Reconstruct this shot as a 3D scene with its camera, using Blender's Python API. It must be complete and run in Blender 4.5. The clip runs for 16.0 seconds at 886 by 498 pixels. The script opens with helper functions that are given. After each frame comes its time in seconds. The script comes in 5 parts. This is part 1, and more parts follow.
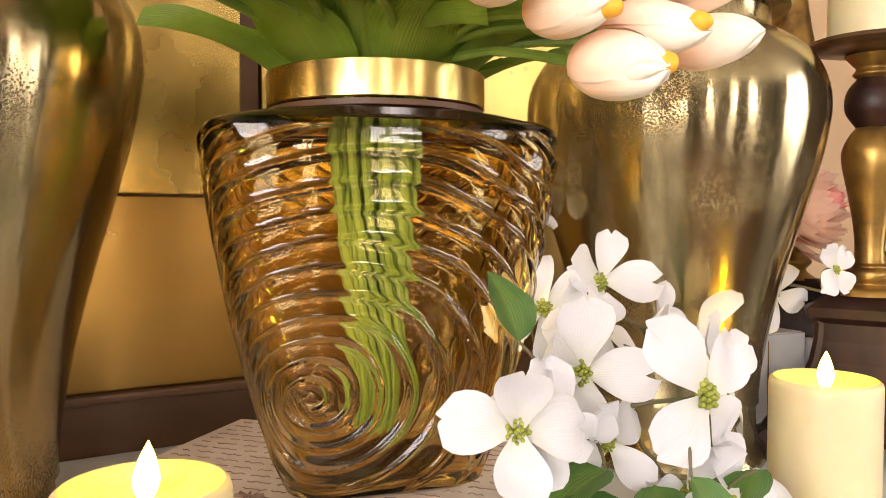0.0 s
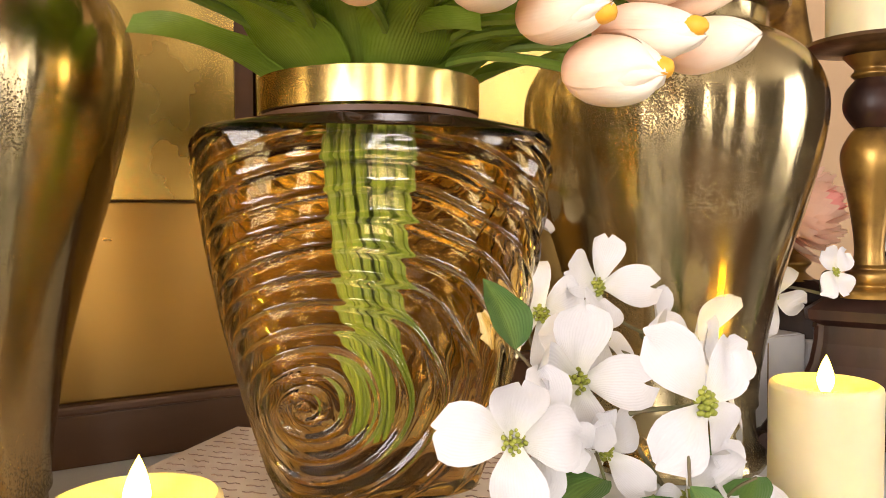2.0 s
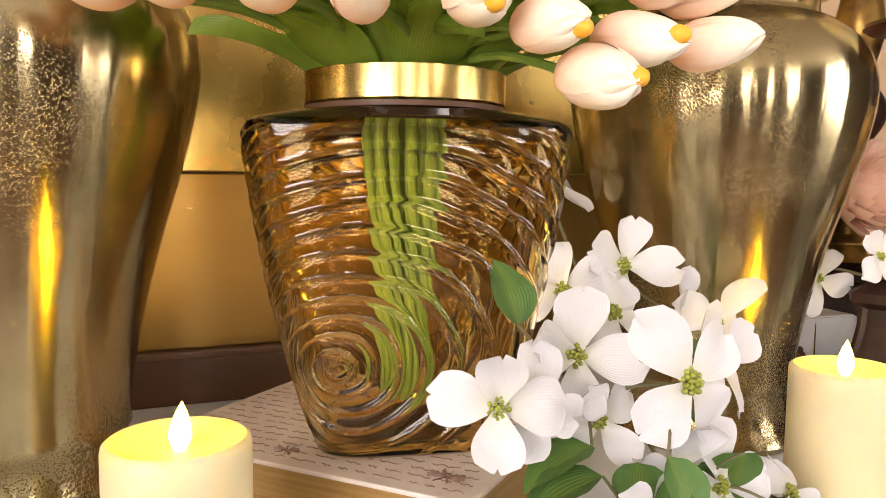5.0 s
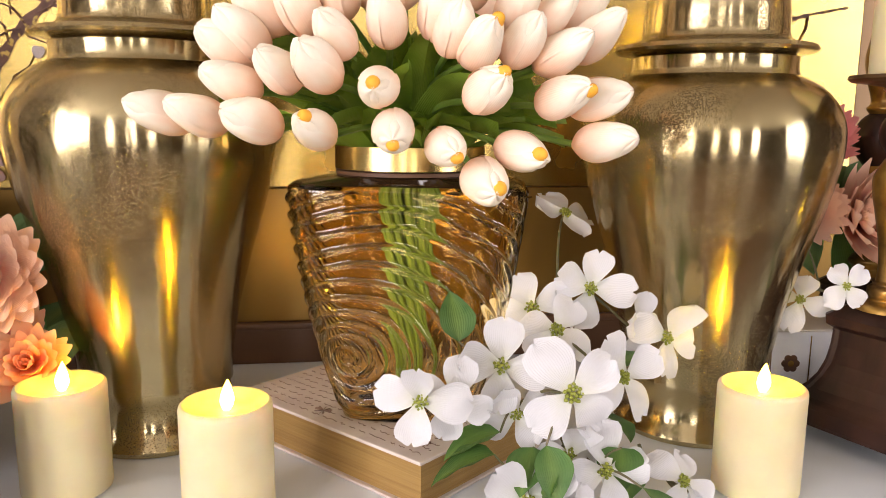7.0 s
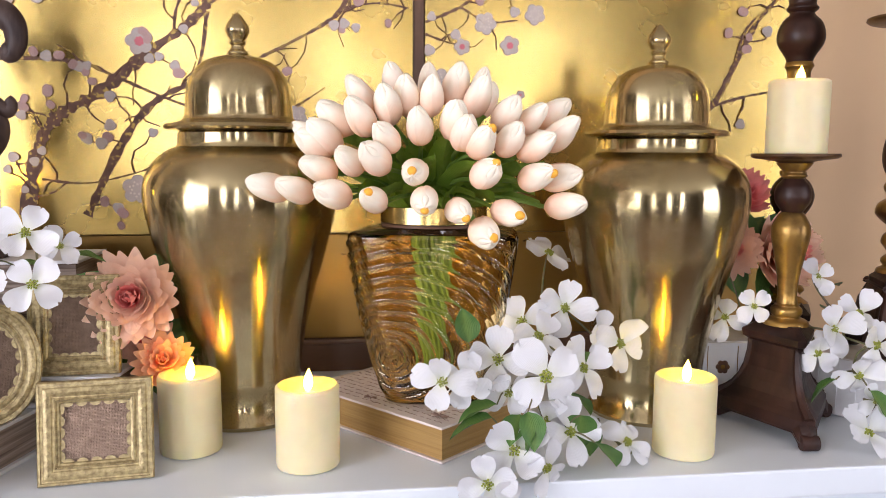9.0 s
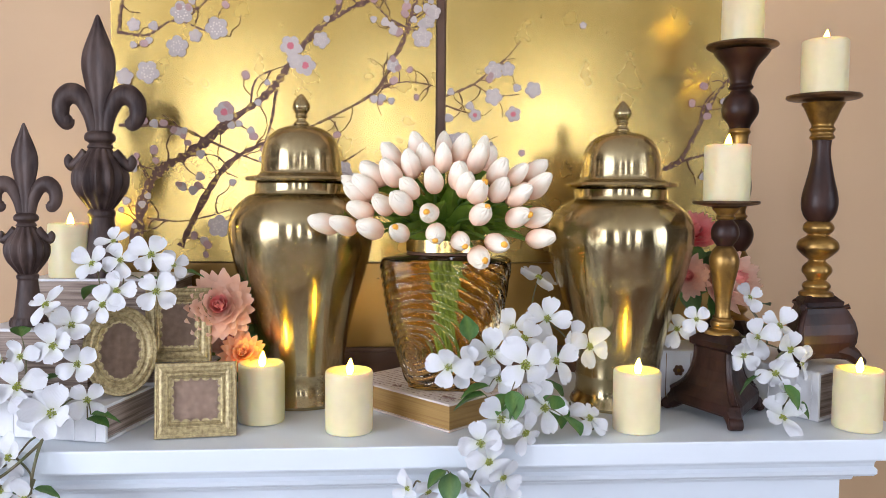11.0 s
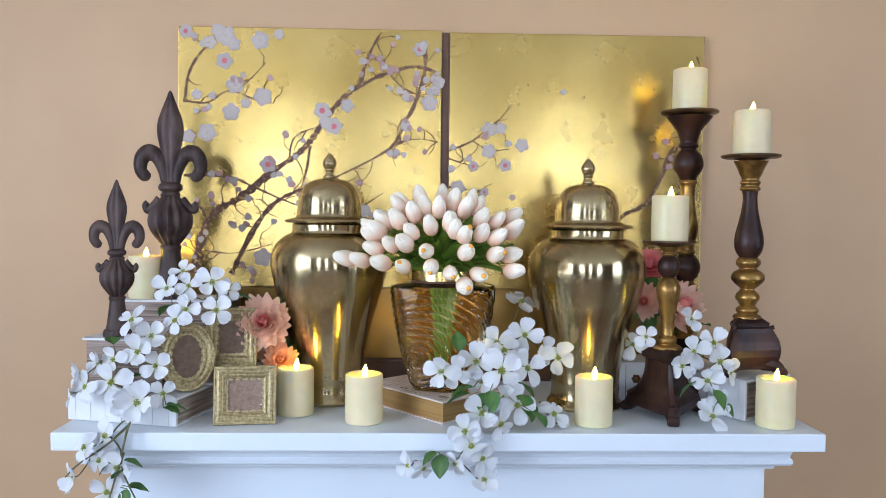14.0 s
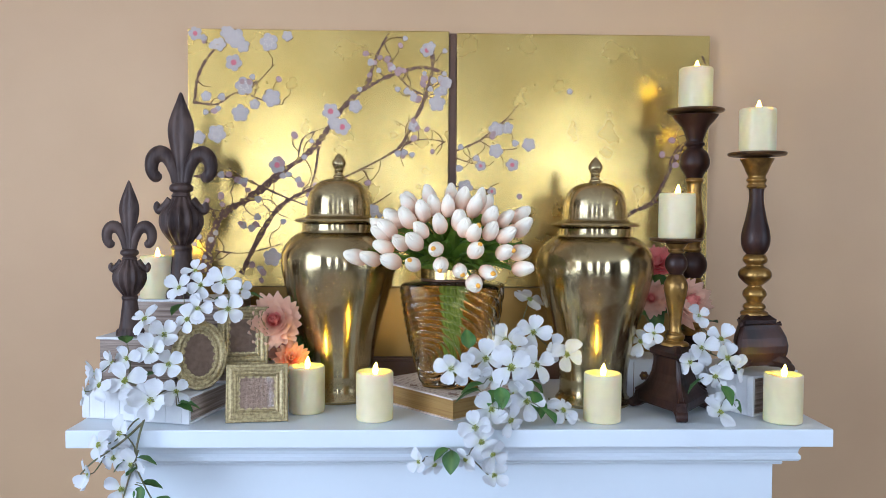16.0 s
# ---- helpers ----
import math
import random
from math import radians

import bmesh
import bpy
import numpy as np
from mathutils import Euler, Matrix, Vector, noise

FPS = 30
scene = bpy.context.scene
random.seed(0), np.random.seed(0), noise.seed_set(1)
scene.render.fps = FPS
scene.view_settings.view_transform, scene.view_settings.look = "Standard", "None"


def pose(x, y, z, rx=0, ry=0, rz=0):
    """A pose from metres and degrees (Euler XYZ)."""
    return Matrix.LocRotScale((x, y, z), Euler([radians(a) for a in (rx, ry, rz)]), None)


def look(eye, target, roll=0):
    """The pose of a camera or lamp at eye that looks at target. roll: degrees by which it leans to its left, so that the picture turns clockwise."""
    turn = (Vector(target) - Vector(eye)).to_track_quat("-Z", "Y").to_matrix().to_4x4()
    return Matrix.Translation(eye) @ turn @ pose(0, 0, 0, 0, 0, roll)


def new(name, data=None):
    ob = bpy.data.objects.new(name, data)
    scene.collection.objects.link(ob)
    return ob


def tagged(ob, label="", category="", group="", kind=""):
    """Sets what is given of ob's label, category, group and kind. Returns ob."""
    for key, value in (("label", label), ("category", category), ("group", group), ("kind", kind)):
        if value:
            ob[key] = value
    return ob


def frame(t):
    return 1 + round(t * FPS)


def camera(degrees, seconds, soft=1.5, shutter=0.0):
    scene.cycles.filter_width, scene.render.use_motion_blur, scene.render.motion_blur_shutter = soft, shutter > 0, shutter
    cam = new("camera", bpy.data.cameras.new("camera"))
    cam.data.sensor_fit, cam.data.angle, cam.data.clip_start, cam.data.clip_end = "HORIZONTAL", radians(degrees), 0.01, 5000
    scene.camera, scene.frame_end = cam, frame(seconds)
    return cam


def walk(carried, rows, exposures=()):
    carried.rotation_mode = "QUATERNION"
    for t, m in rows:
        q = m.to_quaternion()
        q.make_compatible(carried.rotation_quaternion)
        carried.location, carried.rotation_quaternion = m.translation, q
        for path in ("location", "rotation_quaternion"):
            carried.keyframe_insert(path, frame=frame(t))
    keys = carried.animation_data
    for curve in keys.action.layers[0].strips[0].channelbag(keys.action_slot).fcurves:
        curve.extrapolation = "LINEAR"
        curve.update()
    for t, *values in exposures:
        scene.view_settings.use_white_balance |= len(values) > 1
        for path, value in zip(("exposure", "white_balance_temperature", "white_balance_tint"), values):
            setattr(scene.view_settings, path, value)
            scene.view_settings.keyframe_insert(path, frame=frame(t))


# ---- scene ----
cam = camera(59.2, 16.0, soft=0.9)
PATH = [
    (0, (-0.221, -0.276, 0.218), (0.796, 1.444, 0.139), -0.1),
    (0.5, (-0.22, -0.275, 0.216), (0.795, 1.447, 0.137), -0.2),
    (1, (-0.221, -0.272, 0.215), (0.793, 1.45, 0.135), -0.3),
    (1.5, (-0.221, -0.272, 0.216), (0.797, 1.449, 0.136), -0.5),
    (2, (-0.216, -0.273, 0.222), (0.802, 1.447, 0.143), -0.5),
    (2.5, (-0.216, -0.275, 0.223), (0.804, 1.444, 0.146), -0.7),
    (3, (-0.214, -0.275, 0.223), (0.807, 1.443, 0.142), -0.7),
    (3.5, (-0.215, -0.274, 0.224), (0.806, 1.443, 0.133), -0.5),
    (4, (-0.222, -0.276, 0.222), (0.78, 1.452, 0.11), -0.4),
    (4.2, (-0.226, -0.279, 0.224), (0.754, 1.461, 0.099), -0.3),
    (6.3, (-0.079, -0.488, 0.297), (0.284, 1.454, -0.016), 1.3),
    (6.5, (-0.071, -0.505, 0.311), (0.257, 1.44, -0.019), 1.2),
    (7, (-0.073, -0.552, 0.338), (0.212, 1.398, -0.004), 0.5),
    (7.5, (-0.093, -0.607, 0.359), (0.177, 1.347, 0.025), 0.1),
    (8, (-0.111, -0.674, 0.374), (0.154, 1.285, 0.066), -0.2),
    (8.5, (-0.13, -0.761, 0.383), (0.128, 1.202, 0.101), -0.3),
    (9, (-0.113, -0.84, 0.378), (0.133, 1.129, 0.132), 0.2),
    (9.2, (-0.095, -0.872, 0.381), (0.134, 1.101, 0.148), 0.3),
    (11.3, (-0.107, -1.222, 0.381), (0.036, 0.769, 0.259), 0.4),
    (11.5, (-0.121, -1.257, 0.384), (0.023, 0.734, 0.268), 0.3),
    (12, (-0.139, -1.324, 0.392), (-0.003, 0.669, 0.287), 0.4),
    (12.5, (-0.11, -1.371, 0.393), (0.01, 0.623, 0.299), 0.6),
    (13, (-0.062, -1.428, 0.404), (0.033, 0.568, 0.311), 0.7),
    (13.5, (-0.031, -1.479, 0.411), (0.035, 0.518, 0.324), 0.7),
    (14, (-0.049, -1.51, 0.421), (0.009, 0.487, 0.342), 0.6),
    (14.5, (-0.062, -1.519, 0.419), (-0.008, 0.479, 0.347), 0.5),
    (15, (-0.062, -1.528, 0.418), (-0.006, 0.47, 0.35), 0.4),
    (15.5, (-0.061, -1.528, 0.415), (-0.002, 0.47, 0.347), 0.4),
    (16, (-0.062, -1.525, 0.414), (-0.012, 0.473, 0.34), 0.3),
]
walk(cam, [(t, look(eye, target, roll)) for t, eye, target, roll in PATH],
     [(0, 0.12, 8400, 26), (4, 0.12, 8400, 26), (6.5, 0.0, 8000, 27), (9, -0.16, 6900, 25), (11.5, -0.3, 6250, 19), (12.5, -0.4, 6000, 17), (16, -0.4, 5600, 14)])

# ---- world and light ----
world = bpy.data.worlds.new("world")
scene.world = world
world.use_nodes = True
wn = world.node_tree.nodes
sky = wn.new("ShaderNodeTexSky")
sky.sky_type, sky.sun_disc = "NISHITA", False
sky.sun_elevation, sky.sun_rotation = radians(40), radians(200)
wn["Background"].inputs[1].default_value = 0.12
world.node_tree.links.new(sky.outputs[0], wn["Background"].inputs[0])
scene.view_settings.exposure = 0.0

FLOOR, CEIL = -1.36, 1.60
BACK, LEFT, RIGHT, REAR = 0.515, -2.3, 2.6, -4.2
WINDOWS = [  # axis, place of the wall, centre along it, width, sill, head
    ("x", LEFT, -2.0, 2.2, -0.25, 1.4),
    # east window is an added, unseen source that brightens the right side
    ("x", RIGHT, -1.9, 1.4, -0.25, 1.4),
    ("y", REAR, -1.30, 0.50, -0.35, 1.4),
    ("y", REAR, -0.05, 0.36, -0.35, 1.4),
    ("y", REAR, 1.20, 0.50, -0.35, 1.4),
]
WINDOW_POWER = (150, 66, 38, 30, 38)


def window_light(axis, place, mid, width, sill, top, power):
    """Daylight in a window's opening."""
    lamp = bpy.data.lights.new("daylight", "AREA")
    lamp.shape, lamp.size, lamp.size_y = "RECTANGLE", width, top - sill
    lamp.energy, lamp.color = power, (0.80, 0.90, 1.0)
    ob = new("daylight", lamp)
    z = (sill + top) / 2
    if axis == "x":
        s = 1 if place < 0 else -1
        ob.matrix_world = look((place + s * 0.03, mid, z), (place + s * 2, mid, z))
    else:
        ob.matrix_world = look((mid, place + 0.03, z), (mid, place + 2, z))


for spec, power in zip(WINDOWS, WINDOW_POWER):
    window_light(*spec, power)


# ---- materials ----
def material(name, a, b, rough=0.5, metal=0.0, scale=30.0, fine=400.0, bump=0.1, depth=0.002, spread=0.08,
             low=0.35, high=0.65, stretch=(1, 1, 1), coat=0.0, sss=0.0, sss_radius=(0.01, 0.005, 0.002), random_tint=0.0, coords="Object"):
    """A surface with blotches from colour a to colour b, fine grain in its relief and an uneven gloss."""
    m = bpy.data.materials.new(name)
    m.use_nodes = True
    n, l = m.node_tree.nodes, m.node_tree.links
    p = n["Principled BSDF"]
    co = n.new("ShaderNodeTexCoord")
    mp = n.new("ShaderNodeMapping")
    mp.inputs["Scale"].default_value = stretch
    l.new(co.outputs[coords], mp.inputs[0])
    big = n.new("ShaderNodeTexNoise")
    big.inputs["Scale"].default_value, big.inputs["Detail"].default_value = scale, 6
    small = n.new("ShaderNodeTexNoise")
    small.inputs["Scale"].default_value, small.inputs["Detail"].default_value = fine, 3
    l.new(mp.outputs[0], big.inputs["Vector"])
    l.new(mp.outputs[0], small.inputs["Vector"])
    ramp = n.new("ShaderNodeMapRange")
    ramp.inputs["From Min"].default_value, ramp.inputs["From Max"].default_value = low, high
    l.new(big.outputs["Fac"], ramp.inputs["Value"])
    mix = n.new("ShaderNodeMix")
    mix.data_type = "RGBA"
    mix.inputs["A"].default_value, mix.inputs["B"].default_value = (*a, 1), (*b, 1)
    l.new(ramp.outputs[0], mix.inputs["Factor"])
    colour = mix.outputs["Result"]
    if random_tint:
        info = n.new("ShaderNodeObjectInfo")
        hsv = n.new("ShaderNodeHueSaturation")
        val = n.new("ShaderNodeMapRange")
        val.inputs["To Min"].default_value, val.inputs["To Max"].default_value = 1 - random_tint, 1 + random_tint
        l.new(info.outputs["Random"], val.inputs["Value"])
        l.new(val.outputs[0], hsv.inputs["Value"])
        l.new(colour, hsv.inputs["Color"])
        colour = hsv.outputs[0]
    l.new(colour, p.inputs["Base Color"])
    rr = n.new("ShaderNodeMapRange")
    rr.inputs["To Min"].default_value, rr.inputs["To Max"].default_value = max(rough - spread, 0.02), min(rough + spread, 1)
    l.new(small.outputs["Fac"], rr.inputs["Value"])
    l.new(rr.outputs[0], p.inputs["Roughness"])
    p.inputs["Metallic"].default_value = metal
    p.inputs["Coat Weight"].default_value = coat
    if sss:
        p.inputs["Subsurface Weight"].default_value = sss
        p.inputs["Subsurface Radius"].default_value = sss_radius
        p.inputs["Subsurface Scale"].default_value = 1.0
    if bump:
        bp = n.new("ShaderNodeBump")
        bp.inputs["Strength"].default_value, bp.inputs["Distance"].default_value = bump, depth
        l.new(small.outputs["Fac"], bp.inputs["Height"])
        l.new(bp.outputs[0], p.inputs["Normal"])
    return m


def plain(name, colour, rough=0.5, metal=0.0):
    m = bpy.data.materials.new(name)
    m.use_nodes = True
    p = m.node_tree.nodes["Principled BSDF"]
    p.inputs["Base Color"].default_value, p.inputs["Roughness"].default_value, p.inputs["Metallic"].default_value = (*colour, 1), rough, metal
    return m


def cast_metal(name):
    """Pitted, cast and polished metal: smooth zones between patches of small pits."""
    m = material(name, (0.56, 0.46, 0.265), (0.41, 0.32, 0.165), 0.18, 1.0, 9, 60, 0.0, spread=0.04)
    n, l = m.node_tree.nodes, m.node_tree.links
    p = n["Principled BSDF"]
    co = n.new("ShaderNodeTexCoord")
    where = n.new("ShaderNodeTexNoise")
    where.inputs["Scale"].default_value, where.inputs["Detail"].default_value = 8, 5
    l.new(co.outputs["Object"], where.inputs["Vector"])
    zone = n.new("ShaderNodeMapRange")
    zone.inputs["From Min"].default_value, zone.inputs["From Max"].default_value = 0.40, 0.62
    zone.inputs["To Min"].default_value, zone.inputs["To Max"].default_value = 0.12, 0.62
    l.new(where.outputs["Fac"], zone.inputs["Value"])
    pits = n.new("ShaderNodeTexVoronoi")
    pits.inputs["Scale"].default_value = 640
    l.new(co.outputs["Object"], pits.inputs["Vector"])
    hole = n.new("ShaderNodeMath")
    hole.operation = "SUBTRACT"
    l.new(zone.outputs[0], hole.inputs[0])
    l.new(pits.outputs["Distance"], hole.inputs[1])
    both = n.new("ShaderNodeMapRange")
    both.inputs["From Min"].default_value, both.inputs["From Max"].default_value = 0.0, 0.22
    l.new(hole.outputs[0], both.inputs["Value"])
    wave = n.new("ShaderNodeTexNoise")
    wave.inputs["Scale"].default_value, wave.inputs["Detail"].default_value = 34, 3
    tall = n.new("ShaderNodeMapping")
    tall.inputs["Scale"].default_value = (1, 1, 0.22)
    l.new(co.outputs["Object"], tall.inputs[0])
    l.new(tall.outputs[0], wave.inputs["Vector"])
    b0 = n.new("ShaderNodeBump")
    b0.inputs["Strength"].default_value, b0.inputs["Distance"].default_value = 0.16, 0.005
    l.new(wave.outputs["Fac"], b0.inputs["Height"])
    b1 = n.new("ShaderNodeBump")
    b1.invert = True
    b1.inputs["Strength"].default_value, b1.inputs["Distance"].default_value = 0.8, 0.0005
    l.new(both.outputs[0], b1.inputs["Height"])
    l.new(b0.outputs[0], b1.inputs["Normal"])
    l.new(b1.outputs[0], p.inputs["Normal"])
    p.inputs["Anisotropic"].default_value, p.inputs["Anisotropic Rotation"].default_value = 0.88, 0.25
    turned = n.new("ShaderNodeTangent")
    turned.direction_type, turned.axis = "RADIAL", "Z"
    l.new(turned.outputs[0], p.inputs["Tangent"])
    old = p.inputs["Base Color"].links[0].from_socket
    dark = n.new("ShaderNodeMix")
    dark.data_type = "RGBA"
    dark.inputs["B"].default_value = (0.10, 0.06, 0.02, 1)
    half = n.new("ShaderNodeMath")
    half.operation = "MULTIPLY"
    half.inputs[1].default_value = 0.6
    l.new(both.outputs[0], half.inputs[0])
    l.new(half.outputs[0], dark.inputs["Factor"])
    l.new(old, dark.inputs["A"])
    l.new(dark.outputs["Result"], p.inputs["Base Color"])
    return m


def translucent(m, share):
    """Thin cloth: part of the light goes through."""
    n, l = m.node_tree.nodes, m.node_tree.links
    p = n["Principled BSDF"]
    tr = n.new("ShaderNodeBsdfTranslucent")
    l.new(p.inputs["Base Color"].links[0].from_socket, tr.inputs["Color"])
    mx = n.new("ShaderNodeMixShader")
    mx.inputs[0].default_value = share
    l.new(p.outputs[0], mx.inputs[1])
    l.new(tr.outputs[0], mx.inputs[2])
    l.new(mx.outputs[0], n["Material Output"].inputs["Surface"])


def petal_material(name, pale, deep, at=0.5, thin=0.3):
    """Silk petals: the deep colour at the foot of the petal, the pale one at its rim, with faint veins."""
    m = material(name, pale, pale, 0.55, 0.0, 60, 500, 0.15, 0.0006, coords="UV", random_tint=0.03)
    n, l = m.node_tree.nodes, m.node_tree.links
    p = n["Principled BSDF"]
    uv = n.new("ShaderNodeTexCoord")
    sep = n.new("ShaderNodeSeparateXYZ")
    l.new(uv.outputs["UV"], sep.inputs[0])
    nz = n.new("ShaderNodeTexNoise")
    nz.inputs["Scale"].default_value = 3.0
    l.new(uv.outputs["UV"], nz.inputs["Vector"])
    add = n.new("ShaderNodeMath")
    add.operation = "MULTIPLY_ADD"
    add.inputs[1].default_value = 0.5
    l.new(nz.outputs["Fac"], add.inputs[0])
    l.new(sep.outputs["Y"], add.inputs[2])
    rng = n.new("ShaderNodeMapRange")
    rng.inputs["From Min"].default_value, rng.inputs["From Max"].default_value = at - 0.05, at + 0.6
    l.new(add.outputs[0], rng.inputs["Value"])
    mix = n.new("ShaderNodeMix")
    mix.data_type = "RGBA"
    mix.inputs["A"].default_value, mix.inputs["B"].default_value = (*deep, 1), (*pale, 1)
    l.new(rng.outputs[0], mix.inputs["Factor"])
    info = n.new("ShaderNodeObjectInfo")
    hsv = n.new("ShaderNodeHueSaturation")
    val = n.new("ShaderNodeMapRange")
    val.inputs["To Min"].default_value, val.inputs["To Max"].default_value = 0.94, 1.04
    l.new(info.outputs["Random"], val.inputs["Value"])
    l.new(val.outputs[0], hsv.inputs["Value"])
    l.new(mix.outputs["Result"], hsv.inputs["Color"])
    l.new(hsv.outputs[0], p.inputs["Base Color"])
    translucent(m, thin)
    return m


def glass_material(name, tint, ior=1.45, rough=0.0):
    m = bpy.data.materials.new(name)
    m.use_nodes = True
    p = m.node_tree.nodes["Principled BSDF"]
    p.inputs["Base Color"].default_value = (*tint, 1)
    p.inputs["Roughness"].default_value, p.inputs["IOR"].default_value = rough, ior
    p.inputs["Transmission Weight"].default_value = 1.0
    return m


def glow(name, colour, strength):
    m = bpy.data.materials.new(name)
    m.use_nodes = True
    p = m.node_tree.nodes["Principled BSDF"]
    p.inputs["Base Color"].default_value = (*colour, 1)
    p.inputs["Emission Color"].default_value, p.inputs["Emission Strength"].default_value = (*colour, 1), strength
    return m


WALL = material("tan_wall_paint", (0.60, 0.395, 0.22), (0.57, 0.37, 0.205), 0.6, 0, 3, 260, 0.12, 0.001)
# near-black brown for unseen walls: less bounce light, darker reflections in the metal
ROOM = material("unseen_dark_room", (0.055, 0.038, 0.024), (0.042, 0.029, 0.018), 0.7, 0, 3, 260, 0.1, 0.001)
CEILING = material("beige_ceiling_paint", (0.70, 0.66, 0.60), (0.66, 0.62, 0.56), 0.8, 0, 3, 200, 0.1, 0.001)
FLOORING = material("brown_floor_boards", (0.15, 0.08, 0.04), (0.09, 0.048, 0.024), 0.4, 0, 5, 90, 0.1, 0.001, stretch=(1, 8, 1))
WHITE = material("white_gloss_paint", (0.73, 0.785, 0.83), (0.70, 0.755, 0.80), 0.32, 0, 3, 25, 0.0, spread=0.04)
METAL = cast_metal("pitted_antique_gold")
BRASS = material("brushed_brass", (0.74, 0.53, 0.20), (0.66, 0.46, 0.16), 0.24, 1.0, 20, 300, 0.0, spread=0.04)
LEAF_GOLD = material("gold_leaf", (0.64, 0.455, 0.155), (0.53, 0.36, 0.105), 0.26, 1.0, 5, 14, 0.0, spread=0.06)
LEAF_EDGE = material("gold_leaf_edge", (0.62, 0.44, 0.16), (0.35, 0.22, 0.09), 0.45, 0.6, 20, 200, 0.2, 0.001)
BARK = material("painted_brown_branch", (0.10, 0.045, 0.032), (0.18, 0.090, 0.060), 0.7, 0, 60, 400, 0.2, 0.0006)
BLOSSOM = material("painted_lilac_blossom", (0.40, 0.325, 0.29), (0.56, 0.48, 0.43), 0.6, 0, 60, 400, 0.1, 0.0004, random_tint=0.08)
BLOSSOM_PINK = material("painted_pink_blossom", (0.36, 0.19, 0.17), (0.48, 0.33, 0.30), 0.6, 0, 50, 400, 0.1, 0.0004, random_tint=0.1)
BLOSSOM_PALE = material("painted_pale_stamens", (0.72, 0.63, 0.55), (0.68, 0.58, 0.50), 0.6, 0, 50, 400, 0.1, 0.0004)
BLOSSOM_RED = material("painted_red_heart", (0.55, 0.09, 0.12), (0.62, 0.20, 0.22), 0.6, 0, 50, 400, 0.1, 0.0004)
WAX = material("ivory_wax", (0.75, 0.655, 0.40), (0.71, 0.615, 0.365), 0.42, 0, 40, 150, 0.06, 0.0008, sss=0.6, sss_radius=(0.02, 0.012, 0.004))
FLAME = glow("candle_flame", (1.0, 0.72, 0.05), 75.0)
WOOD = material("dark_stained_wood", (0.013, 0.006, 0.005), (0.046, 0.018, 0.012), 0.42, 0, 30, 160, 0.25, 0.001, spread=0.12, stretch=(1, 1, 0.3))
GILT = material("worn_gilding", (0.34, 0.195, 0.050), (0.08, 0.038, 0.016), 0.33, 0.75, 28, 200, 0.2, 0.0008, low=0.42, high=0.68)
PLATE = material("dark_bronze_plate", (0.20, 0.11, 0.045), (0.07, 0.035, 0.018), 0.36, 0.6, 30, 200, 0.2, 0.0008)
FINIAL = material("brown_carved_resin", (0.030, 0.017, 0.015), (0.095, 0.062, 0.052), 0.5, 0, 40, 220, 0.4, 0.001, stretch=(1, 1, 0.35))
FRAME_GOLD = material("antique_gold_frame", (0.50, 0.40, 0.20), (0.25, 0.185, 0.085), 0.40, 0.45, 170, 450, 0.35, 0.0008)
BURLAP = material("brown_burlap", (0.22, 0.145, 0.10), (0.28, 0.19, 0.135), 0.9, 0, 90, 700, 0.6, 0.001)
PAPER = material("cream_script_paper", (0.68, 0.60, 0.54), (0.58, 0.48, 0.43), 0.7, 0, 25, 200, 0.1, 0.0005)
INK = material("faded_brown_ink", (0.14, 0.08, 0.06), (0.28, 0.18, 0.14), 0.8, 0, 200, 600, 0.0)
PAGES_GOLD = material("gilded_page_edges", (0.44, 0.27, 0.09), (0.34, 0.19, 0.06), 0.5, 0.35, 40, 300, 0.5, 0.001, stretch=(0.2, 0.2, 9))
PAGES_WOOD = material("weathered_page_edges", (0.42, 0.33, 0.27), (0.16, 0.11, 0.085), 0.75, 0, 30, 160, 0.6, 0.0015, stretch=(0.25, 0.25, 9))
COVER = material("whitewashed_cover", (0.74, 0.74, 0.74), (0.64, 0.64, 0.65), 0.55, 0, 18, 180, 0.2, 0.0008)
LEAF = material("green_silk_leaf", (0.165, 0.295, 0.032), (0.240, 0.390, 0.056), 0.34, 0, 40, 300, 0.25, 0.0008, random_tint=0.2)
LEAF_DARK = material("dark_green_silk_leaf", (0.045, 0.130, 0.028), (0.085, 0.195, 0.045), 0.45, 0, 40, 300, 0.25, 0.0008, random_tint=0.25)
STEM = material("green_stem", (0.10, 0.20, 0.03), (0.17, 0.28, 0.05), 0.45, 0, 30, 200, 0.15, 0.0006)
TWIG = material("green_brown_twig", (0.10, 0.12, 0.04), (0.16, 0.12, 0.07), 0.6, 0, 60, 300, 0.3, 0.0008)
TULIP = petal_material("cream_peach_tulip", (1.0, 0.91, 0.75), (1.0, 0.60, 0.40), 0.42, 0.10)
TULIP_INNER = material("cream_tulip_inside", (0.94, 0.82, 0.64), (0.95, 0.86, 0.70), 0.6, 0, 60, 300, 0.2, 0.0005)
STAMEN = material("orange_tulip_heart", (0.98, 0.50, 0.05), (0.92, 0.40, 0.04), 0.6, 0, 100, 400, 0.2, 0.0005)
DOGWOOD = petal_material("white_dogwood", (0.74, 0.75, 0.77), (0.66, 0.67, 0.56), 0.15, 0.2)
DOG_HEART = material("green_dogwood_heart", (0.20, 0.24, 0.03), (0.36, 0.38, 0.06), 0.6, 0, 200, 500, 0.2, 0.0005)
DAHLIA = petal_material("coral_dahlia", (1.0, 0.72, 0.56), (1.0, 0.34, 0.27), 0.22, 0.2)
